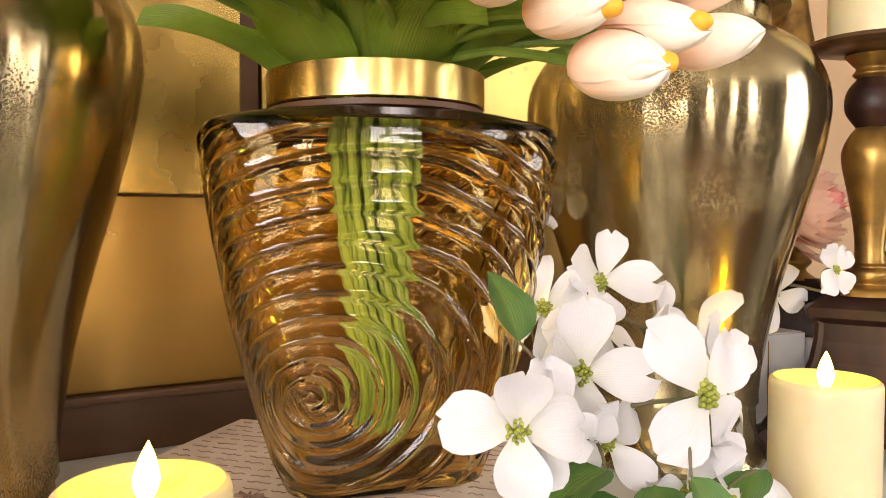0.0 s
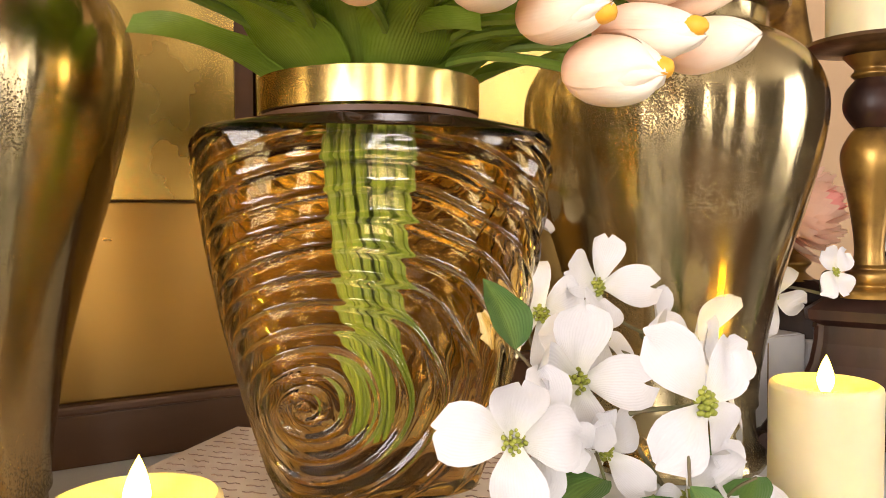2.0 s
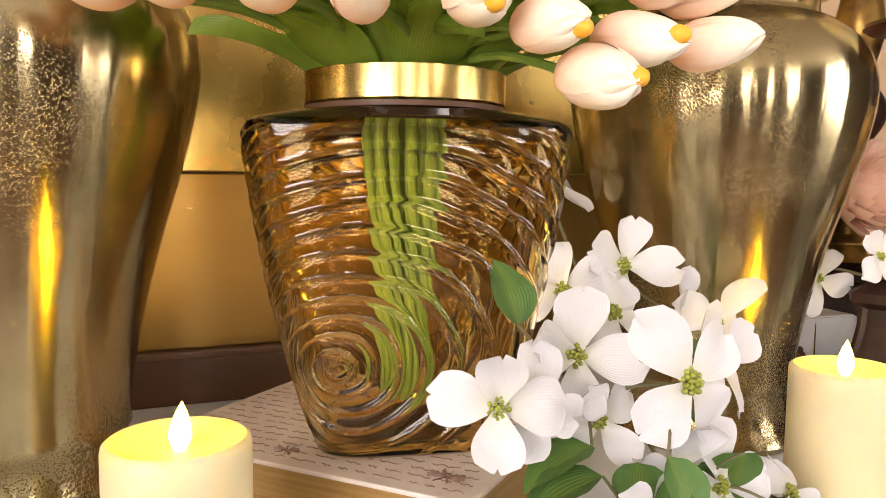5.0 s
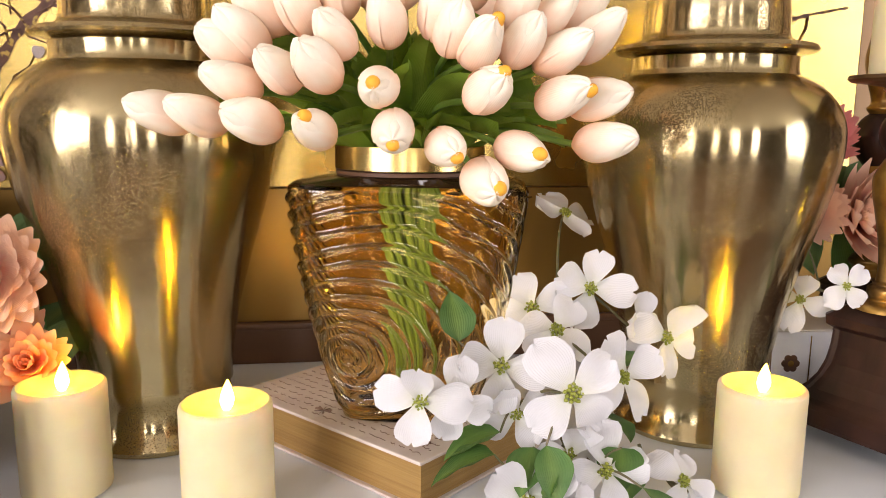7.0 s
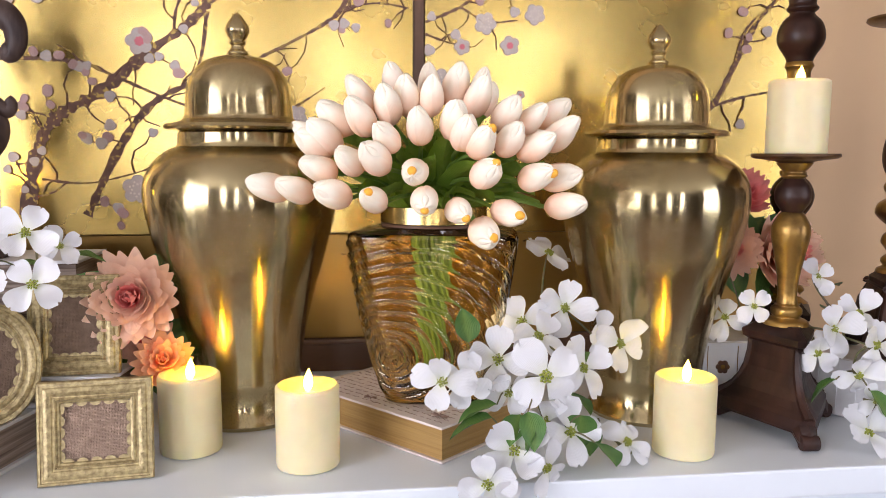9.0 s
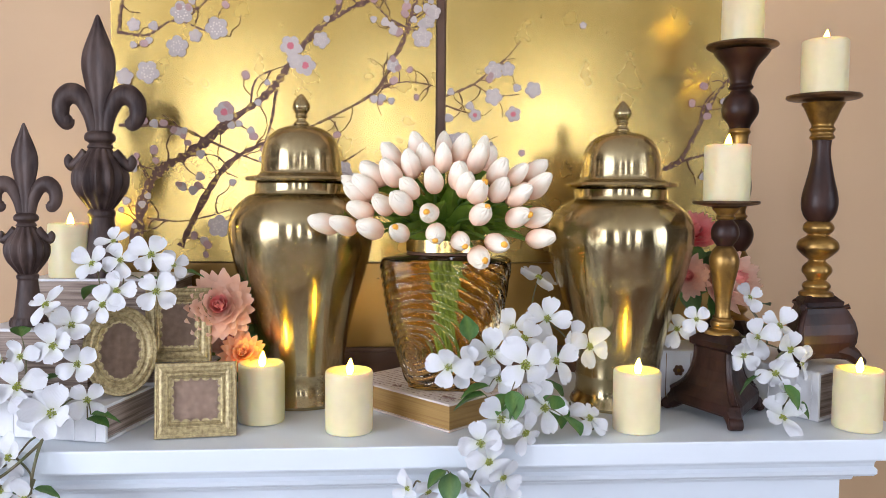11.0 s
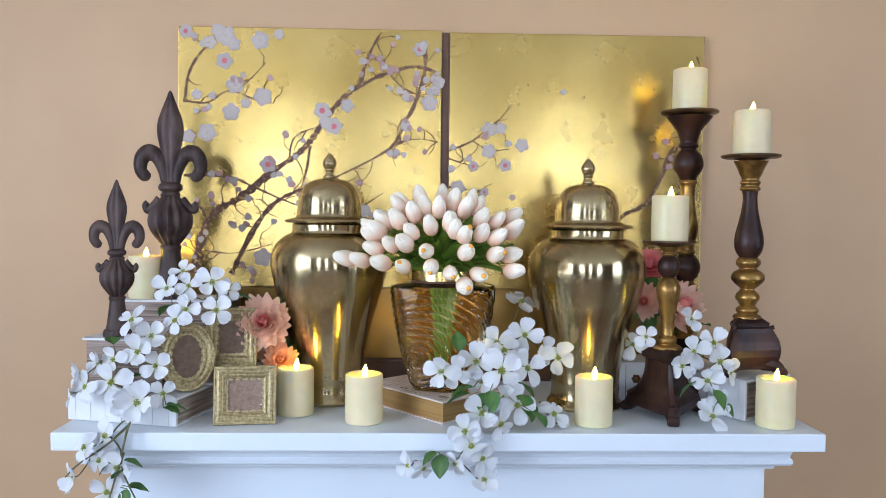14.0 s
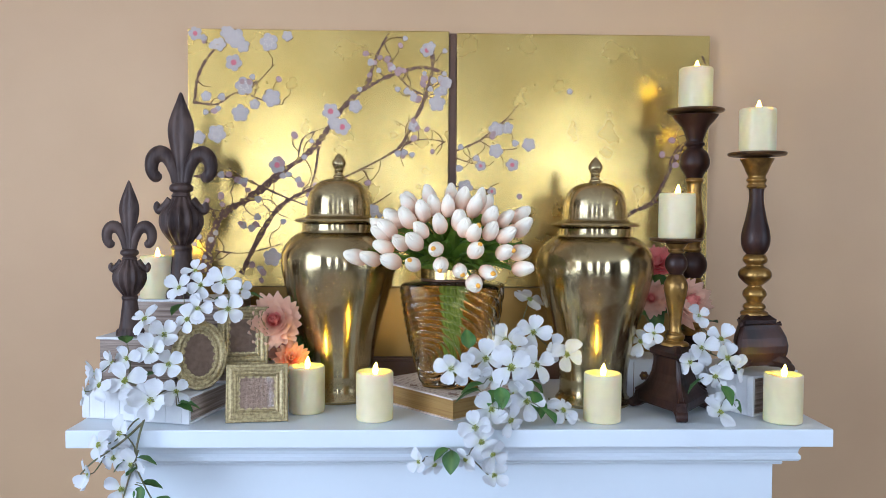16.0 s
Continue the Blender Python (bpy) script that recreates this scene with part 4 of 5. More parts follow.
def dog_heart():
    bm = bmesh.new()
    for k in range(19):
        a, r = k * 2.39996, 0.0016 * math.sqrt(k)
        bmesh.ops.create_icosphere(bm, subdivisions=1, radius=0.0016, matrix=Matrix.Translation((r * math.cos(a), r * math.sin(a), 0.0034 - 45 * r * r)) @ Matrix.Diagonal((1, 1, 1.5, 1)))
    return mesh_of(bm, "flower", DOG_HEART)


HEARTS = dog_heart()


def oval_leaf(seed):
    rg = random.Random(seed)
    bend = rg.uniform(0.1, 0.5)

    def fn(u, v):
        w = 0.020 * math.sin(math.pi * v ** 0.8) ** 0.9 + 0.0004
        x = (2 * u - 1) * w
        return Vector((x, 0.055 * v, -bend * 0.03 * v * v + 0.35 * abs(x) + 0.0008 * math.sin(16 * v) * abs(2 * u - 1)))
    return mesh_of(sheet(fn, 6, 10), "leaf", LEAF_DARK)


OVAL = [oval_leaf(i) for i in range(4)]


def spray(label, root, flowers, leaves, seed, size=1.0):
    """A branch of dogwood: a twig that forks to every flower; flowers are (x, y, z, size, side-turn, tilt)."""
    rg = random.Random(seed)
    t = thing("dogwood_spray", label, "flower spray", Matrix.Identity(4), group="silk dogwood sprays on the mantel")
    nodes = [Vector(root)]
    for fx, fy, fz, fs, yaw, tilt in flowers:
        p = Vector((fx, fy, fz))
        way = Vector((math.sin(radians(yaw)) * math.cos(radians(tilt)), -math.cos(radians(yaw)) * math.cos(radians(tilt)), math.sin(radians(tilt))))
        m = aim(p, way, rg.uniform(0, 1.57), fs * size)
        f = again("flower", HEARTS, t, m)
        for j in range(4):
            lift = rg.uniform(-14, 24)
            again("petal", rg.choice(DOG_PETALS), f, Matrix.Rotation(j * math.pi / 2 + rg.uniform(-0.12, 0.12), 4, "Z") @ Matrix.Translation((0, 0, 0.0006 * (j % 2))) @ Matrix.Rotation(radians(lift), 4, "X") @ Matrix.Scale(rg.uniform(0.88, 1.1), 4))
        back = p - way * 0.012
        near = min(nodes, key=lambda q: (q - back).length)
        mid = (near + back) / 2 + Vector((rg.uniform(-0.006, 0.006), 0.012, rg.uniform(-0.004, 0.008)))
        line = curve_points([near, mid, back, p], 4)
        part("twig", tube(line, 0.0017, 0.0011, 6), TWIG, t)
        nodes += [mid, back]
    for lx, ly, lz, s, yaw, tilt in leaves:
        p = Vector((lx, ly, lz))
        near = min(nodes, key=lambda q: (q - p).length)
        part("twig", tube(curve_points([near, (near + p) / 2 + Vector((0, 0, 0.004)), p], 3), 0.0013, 0.0009, 5), TWIG, t)
        m = Matrix.Translation(p) @ Euler((radians(tilt), 0, radians(yaw))).to_matrix().to_4x4() @ Matrix.Scale(s * size, 4)
        again("leaf", rg.choice(OVAL), t, m)
    return t


spray("white silk dogwood spray trailing beside the vase over the mantel edge", (0.13, 0.15, 0.10), [
    (0.118, 0.16, 0.155, 1.0, -10, 10), (0.179, 0.17, 0.170, 1.05, 10, 15), (0.185, 0.28, 0.230, 1.05, 20, 60), (0.221, 0.15, 0.136, 0.8, 25, 10), (0.248, 0.14, 0.126, 1.0, 15, 10),
    (0.128, 0.11, 0.145, 1.0, 0, 40), (0.066, 0.06, 0.131, 1.05, -10, 20), (0.078, 0.05, 0.092, 0.8, 0, 0), (0.169, 0.05, 0.120, 1.0, 30, 20), (0.113, 0.012, 0.122, 1.18, 5, 20),
    (0.023, 0.03, 0.114, 0.85, -5, 5), (-0.006, 0.02, 0.118, 0.95, -20, 15), (0.118, 0.03, 0.064, 0.9, 0, -5), (0.146, 0.02, 0.052, 1.0, 15, 15), (0.074, -0.005, 0.042, 1.05, -5, 20),
    (0.041, -0.02, 0.010, 1.0, -15, 10), (0.110, -0.01, 0.022, 0.9, 20, -10), (0.052, -0.03, -0.015, 0.9, 10, -10)], [
    (0.050, 0.004, 0.078, 1.0, 80, -15), (0.032, 0.07, 0.150, 0.8, 10, 70), (0.150, 0.05, 0.090, 0.9, -70, -30), (0.160, 0.03, 0.060, 1.0, -50, -50), (0.085, 0.02, 0.075, 0.8, 150, -30),
    (0.035, 0.05, 0.10, 0.8, 60, 10), (0.185, 0.10, 0.11, 0.8, -60, 20), (0.100, 0.0, 0.070, 0.8, 110, -50), (0.155, 0.01, 0.075, 0.95, -20, -60), (0.17, 0.0, 0.045, 1.0, -60, -40), (0.09, 0.0, 0.085, 0.8, -170, -50), (0.06, 0.03, 0.085, 0.9, 95, -10)], 3)
spray("white silk dogwood twig hanging down the mantel front", (0.06, -0.012, 0.005), [
    (0.022, -0.028, -0.050, 0.75, -30, -20), (-0.039, -0.028, -0.060, 0.7, 30, -30), (-0.069, -0.028, -0.054, 0.7, -40, 10), (0.077, -0.03, -0.082, 0.85, 10, 50), (0.074, -0.028, -0.040, 0.85, 25, -15)], [
    (-0.005, -0.028, -0.032, 0.85, 170, -60), (-0.012, -0.03, -0.028, 0.7, 120, -20)], 8)
spray("small white silk dogwood flower fallen on the mantel", (0.20, 0.08, 0.045), [(0.222, 0.035, 0.030, 0.85, 20, 35), (0.236, 0.05, 0.016, 0.7, 40, 60)], [], 9)
LEFT_TOP = [(-0.567, 0.10, 0.271, 0.9, -10, 20), (-0.523, 0.10, 0.277, 0.85, 0, 15), (-0.473, 0.09, 0.286, 1.0, 10, 20), (-0.457, 0.06, 0.232, 1.0, 10, 10), (-0.526, 0.09, 0.229, 0.95, -10, 10),
            (-0.540, 0.12, 0.305, 0.8, -20, 60), (-0.444, 0.11, 0.268, 0.7, 40, 20), (-0.545, 0.08, 0.208, 0.9, -20, 30)]
spray("white silk dogwood spray leaning over the gold picture frames", (-0.55, 0.15, 0.24), LEFT_TOP, [(-0.56, 0.11, 0.235, 0.9, 60, -20), (-0.50, 0.12, 0.245, 0.8, -60, 0), (-0.44, 0.13, 0.255, 0.8, -80, 0)], 5, 0.90)
spray("white silk dogwood spray draped over the whitewashed books", (-0.60, 0.09, 0.14), [
    (-0.635, 0.09, 0.207, 1.0, -20, 45), (-0.589, 0.07, 0.178, 1.0, 10, 20), (-0.609, 0.05, 0.149, 1.05, 0, 15), (-0.658, 0.05, 0.133, 0.85, -10, 10), (-0.574, 0.05, 0.121, 0.95, 10, 10), (-0.650, 0.02, 0.094, 1.1, -15, 20),
    (-0.593, 0.00, 0.059, 1.2, 5, 15), (-0.691, 0.06, 0.125, 0.8, -40, 10), (-0.718, 0.04, 0.105, 0.85, -60, 0), (-0.733, 0.03, 0.070, 0.8, -70, -10), (-0.554, 0.03, 0.070, 0.9, 20, 0), (-0.626, 0.02, 0.058, 1.0, -10, 0), (-0.70, 0.02, 0.085, 0.9, -30, 20)], [
    (-0.545, 0.02, 0.050, 0.9, -70, -10), (-0.55, 0.02, 0.045, 0.8, -110, -10), (-0.665, 0.07, 0.160, 0.8, 30, 20), (-0.60, 0.06, 0.10, 0.8, 120, 0)], 6, 0.90)
spray("white silk dogwood twigs hanging down from the mantel corner", (-0.605, -0.01, 0.03), [
    (-0.646, -0.02, 0.000, 1.0, -20, 20), (-0.682, -0.03, -0.020, 0.95, -30, 20), (-0.620, -0.03, -0.058, 1.0, 0, -20), (-0.700, -0.035, -0.075, 0.9, -40, -10), (-0.640, -0.03, -0.105, 1.0, 10, -10), (-0.655, -0.03, -0.045, 0.8, -10, 10)], [
    (-0.610, -0.028, -0.045, 0.8, -80, -20), (-0.600, -0.03, -0.095, 0.8, -90, -10), (-0.602, -0.03, -0.10, 0.7, 170, -60), (-0.63, -0.025, -0.05, 0.7, 100, -30)], 7, 0.90)
hanging = [o for o in scene.objects if o.name.startswith("dogwood_spray")][-1]
for line in (((-0.600, 0.01, 0.045), (-0.606, -0.022, 0.005), (-0.612, -0.032, -0.05), (-0.596, -0.034, -0.095), (-0.575, -0.034, -0.135)),
             ((-0.603, -0.012, 0.02), (-0.640, -0.032, -0.015), (-0.690, -0.036, -0.05), (-0.715, -0.036, -0.075)),
             ((-0.608, -0.03, -0.03), (-0.622, -0.034, -0.075), (-0.635, -0.034, -0.12))):
    part("twig", tube(curve_points(line, 6), 0.0026, 0.0014, 7), TWIG, hanging)
for lx, lz, s, yaw, tilt in ((-0.598, -0.09, 0.75, -75, -20), (-0.578, -0.125, 0.8, -95, -5), (-0.605, -0.06, 0.7, 70, -40)):
    again("leaf", OVAL[1], hanging, Matrix.Translation((lx, -0.036, lz)) @ Euler((radians(tilt), 0, radians(yaw))).to_matrix().to_4x4() @ Matrix.Scale(s, 4))
spray("white silk dogwood spray behind the short candlestick", (0.50, 0.17, 0.12), [
    (0.438, 0.147, 0.171, 0.8, -10, 10), (0.526, 0.10, 0.147, 1.0, 0, 15), (0.498, 0.09, 0.119, 0.9, -10, 5), (0.573, 0.08, 0.130, 1.05, 10, 15), (0.575, 0.12, 0.163, 0.95, 10, 30), (0.544, 0.17, 0.206, 0.8, 0, 20),
    (0.425, 0.20, 0.146, 0.9, -30, -20), (0.545, 0.07, 0.093, 0.95, 0, -10), (0.600, 0.09, 0.105, 0.9, 30, 0)], [
    (0.520, 0.08, 0.085, 0.9, 60, -40), (0.555, 0.06, 0.075, 0.9, -150, -40), (0.44, 0.22, 0.20, 1.0, 40, 20), (0.56, 0.18, 0.19, 0.9, -60, 10), (0.58, 0.19, 0.15, 0.9, -40, 10)], 12, 0.90)
spray("small white silk dogwood flower lying at the mantel edge", (0.57, 0.07, 0.05), [(0.549, 0.05, 0.022, 0.95, 0, 55), (0.565, 0.062, 0.060, 0.6, 10, 10)], [(0.57, 0.06, 0.05, 0.7, -140, -30)], 13)


# ---- dahlias ----
def dahlia_petal(name, mat):
    def fn(u, v):
        w = 0.0084 * math.sin(math.pi * (0.10 + 0.88 * v ** 1.15)) ** 0.8 * (1 - 0.25 * v ** 3) + 0.0002
        x = (2 * u - 1) * w
        return Vector((x, 0.004 + 0.043 * v, 0.010 * v ** 3 - 0.004 * v + 26.0 * x * x * (1 - 0.5 * v) + 0.008 * v))
    return mesh_of(sheet(fn, 6, 9), name, mat)


def dahlia(place, way, size, petal_mat, mesh_name, label, rings=8):
    outer = dahlia_petal(mesh_name, petal_mat)
    inner = dahlia_petal(mesh_name, DAHLIA_HEART) if petal_mat is DAHLIA else outer
    t = thing("dahlia", label, "flower", aim(place, way, 0.3, size), group="silk dahlias on the mantel")
    rg = random.Random(int(place[0] * 999))
    for k in range(rings):
        n = 7 + 3 * k if k < 5 else 20
        lift, s = 84 - 64 * (k / (rings - 1)) ** 0.8, 0.42 + 0.62 * (k / (rings - 1)) ** 0.7
        me = inner if k < 3 else outer
        for j in range(n):
            a = 2 * math.pi * (j + 0.5 * (k % 2)) / n + rg.uniform(-0.08, 0.08)
            again("petal", me, t, Matrix.Rotation(a, 4, "Z") @ Matrix.Translation((0, 0, -0.0035 * k)) @ Matrix.Rotation(radians(lift + rg.uniform(-6, 6)), 4, "X") @ Matrix.Scale(s * rg.uniform(0.92, 1.08), 4))
    part("stem", tube([(0, 0, -0.012), (0, 0.0, -0.05), (0.01, 0.0, -0.09)], 0.003, 0.003, 6), STEM, t)
    for j in range(3):
        a = 2.1 * j + 0.5
        part("leaf", sheet(lambda u, v: Vector((math.cos(a) * 0.075 * v - math.sin(a) * (2 * u - 1) * 0.02 * math.sin(math.pi * v ** 0.8), math.sin(a) * 0.075 * v + math.cos(a) * (2 * u - 1) * 0.02 * math.sin(math.pi * v ** 0.8), -0.035 - 0.01 * v)), 4, 8), LEAF_DARK, t)
    return t


dahlia((-0.388, 0.185, 0.192), (0.12, -1, 0.25), 1.5, DAHLIA, "petal", "large coral silk dahlia beside the metal jar")
dahlia((-0.350, 0.185, 0.108), (0.2, -1, 0.45), 0.95, DAHLIA_PEACH, "petal", "peach silk dahlia behind the candles", 5)
dahlia((-0.378, 0.215, 0.125), (0.1, -0.8, 0.5), 0.95, DAHLIA, "petal", "coral silk dahlia half hidden behind the candles", 7)
dahlia((0.545, 0.25, 0.228), (0.25, -1, 0.30), 1.5, DAHLIA, "petal", "large coral silk dahlia behind the short candlestick")
dahlia((0.480, 0.27, 0.320), (-0.1, -0.8, 0.6), 1.05, DAHLIA_PINK, "petal", "deep pink silk dahlia beside the metal jar")
dahlia((0.465, 0.26, 0.235), (-0.3, -1, 0.2), 1.05, DAHLIA, "petal", "coral silk dahlia close to the metal jar", 7)


# ---- candlesticks ----
def triangle(rot):
    def f(a, z):
        c = math.cos(((a + rot) % (2 * math.pi / 3)) - math.pi / 3)
        return min(0.60 / c, 1.0) / 0.85
    return f


def candlestick(x, y, z, base_h, segments, plate_z, plate_r, turn, label, base_r=0.062, bulged=False):
    """A turned candlestick: three-sided base with scroll feet, turned segments (profile, gilded or not), and a drip plate."""
    t = thing("candlestick", label, "candlestick", pose(x, y, z + 0.0005, 0, 0, turn), group="turned wooden candlesticks")
    b = base_h
    prof = [(0.0, 0.12 * b), (1.14, 0.12 * b), (1.18, 0.15 * b), (1.18, 0.25 * b), (1.10, 0.28 * b), (1.00, 0.31 * b), (0.86, 0.37 * b), (0.73, 0.46 * b), (0.64, 0.57 * b), (0.59, 0.70 * b), (0.58, 0.81 * b), (0.64, 0.825 * b), (0.74, 0.85 * b), (0.76, 0.91 * b), (0.66, 0.94 * b), (0.48, b), (0.0, b)]
    if bulged:
        prof[1:12] = [(0.88, 0.12 * b), (0.90, 0.18 * b), (0.96, 0.24 * b), (1.06, 0.34 * b), (1.09, 0.46 * b), (1.02, 0.60 * b), (0.84, 0.75 * b), (0.78, 0.82 * b), (0.92, 0.845 * b)]
    part("base", lathe([(r * base_r, h) for r, h in prof], 60, wob=triangle(0)), WOOD, t, smooth=False)
    for k in range(3):
        a = k * 2 * math.pi / 3
        d = Vector((math.cos(a), math.sin(a), 0))
        pts = curve_points([d * base_r * 0.65 + Vector((0, 0, 0.22 * b)), d * base_r * 1.10 + Vector((0, 0, 0.18 * b)), d * base_r * 1.38 + Vector((0, 0, 0.09 * b)), d * base_r * 1.52 + Vector((0, 0, 0.065 * b))], 4)
        bm = tube(pts, 0.15 * b, 0.060 * b, 8)
        lathe([(0, -0.011), (0.065 * b, -0.011), (0.072 * b, -0.008), (0.072 * b, 0.008), (0.065 * b, 0.011), (0, 0.011)], 14, bm, Matrix.Translation(d * base_r * 1.46 + Vector((0, 0, 0.074 * b))) @ Matrix.Rotation(a, 4, "Z") @ Matrix.Rotation(math.pi / 2, 4, "X"))
        part("foot", bm, WOOD, t)
        rim = [(r, h) for r, h in prof[3 if not bulged else 2:-5]]
        line = [Vector((r * base_r * (1.0 / 0.85) * 0.985, 0, h)) for r, h in rim]
        part("corner_rib", tube([Matrix.Rotation(a, 3, "Z") @ p for p in line], 0.0065, 0.0055, 8), WOOD, t)
    for name, prof, gilded in segments:
        part(name, lathe(smooth_profile(prof, 5), 40), GILT if gilded else WOOD, t)
    pz, pr = plate_z, plate_r
    part("drip_plate", lathe([(0.0, pz - 0.012), (0.020, pz - 0.012), (0.024, pz - 0.009), (0.040, pz - 0.0065), (pr - 0.004, pz - 0.005), (pr, pz - 0.002), (pr - 0.001, pz + 0.0015), (pr - 0.005, pz), (0.0, pz - 0.001)], 56), PLATE, t)
    candle(x, y, z + pz - 0.0005, "ivory pillar candle with glowing flame on a candlestick", "pillar candles on candlesticks", 0.098, 0.0385)
    return t


candlestick(0.483, 0.142, 0.0, 0.148, [
    ("lower_ring", [(0.030, 0.146), (0.027, 0.152), (0.018, 0.156), (0.020, 0.161), (0.020, 0.168), (0.016, 0.172), (0.0175, 0.176)], True),
    ("baluster", [(0.014, 0.174), (0.0125, 0.188), (0.0145, 0.212), (0.0195, 0.240), (0.0245, 0.265), (0.0245, 0.280), (0.018, 0.294), (0.013, 0.300)], True),
    ("ball", [(0.013, 0.299), (0.0165, 0.304), (0.022, 0.313), (0.0235, 0.323), (0.021, 0.334), (0.015, 0.342), (0.0125, 0.345)], False),
    ("cup", [(0.0125, 0.344), (0.017, 0.348), (0.014, 0.353), (0.018, 0.358), (0.024, 0.365)], True),
], 0.376, 0.056, -98, "short candlestick of dark wood with gilded turned stem", 0.062)
candlestick(0.667, 0.170, 0.0865, 0.125, [
    ("lower_ring", [(0.030, 0.123), (0.028, 0.129), (0.021, 0.133), (0.024, 0.139), (0.022, 0.145), (0.015, 0.150)], True),
    ("lower_ball", [(0.015, 0.149), (0.019, 0.157), (0.025, 0.166), (0.023, 0.176), (0.015, 0.184), (0.014, 0.188)], True),
    ("great_ball", [(0.014, 0.187), (0.022, 0.193), (0.033, 0.204), (0.035, 0.212), (0.031, 0.222), (0.019, 0.230), (0.018, 0.234)], True),
    ("upper_ring", [(0.018, 0.233), (0.024, 0.238), (0.026, 0.245), (0.023, 0.252), (0.018, 0.256)], True),
    ("baluster", [(0.018, 0.255), (0.026, 0.266), (0.0305, 0.284), (0.029, 0.305), (0.022, 0.335), (0.0165, 0.365), (0.0150, 0.385), (0.0165, 0.400)], False),
    ("cup", [(0.0165, 0.399), (0.021, 0.404), (0.018, 0.411), (0.0215, 0.418), (0.018, 0.425), (0.023, 0.436), (0.029, 0.451), (0.036, 0.464)], True),
], 0.476, 0.062, -140, "candlestick of dark wood with gilded balls standing on a book", 0.052, True)
candlestick(0.571, 0.290, 0.0, 0.150, [
    ("lower_ring", [(0.032, 0.148), (0.020, 0.158), (0.026, 0.168), (0.016, 0.178)], True),
    ("lower_baluster", [(0.016, 0.177), (0.014, 0.20), (0.020, 0.235), (0.026, 0.262), (0.018, 0.282)], True),
    ("lower_ball", [(0.018, 0.281), (0.028, 0.296), (0.032, 0.314), (0.026, 0.332), (0.016, 0.342)], False),
    ("stem", [(0.016, 0.341), (0.020, 0.348), (0.016, 0.356), (0.022, 0.380), (0.026, 0.405), (0.021, 0.435), (0.0165, 0.470), (0.017, 0.500), (0.021, 0.508), (0.018, 0.515)], True),
    ("ball", [(0.018, 0.514), (0.022, 0.524), (0.032, 0.540), (0.034, 0.555), (0.029, 0.572), (0.019, 0.583), (0.017, 0.588)], False),
    ("cup", [(0.017, 0.587), (0.023, 0.593), (0.019, 0.600), (0.022, 0.612), (0.030, 0.632), (0.045, 0.650), (0.052, 0.660)], False),
], 0.672, 0.066, -90, "tall candlestick of dark wood and worn gilding", 0.066)


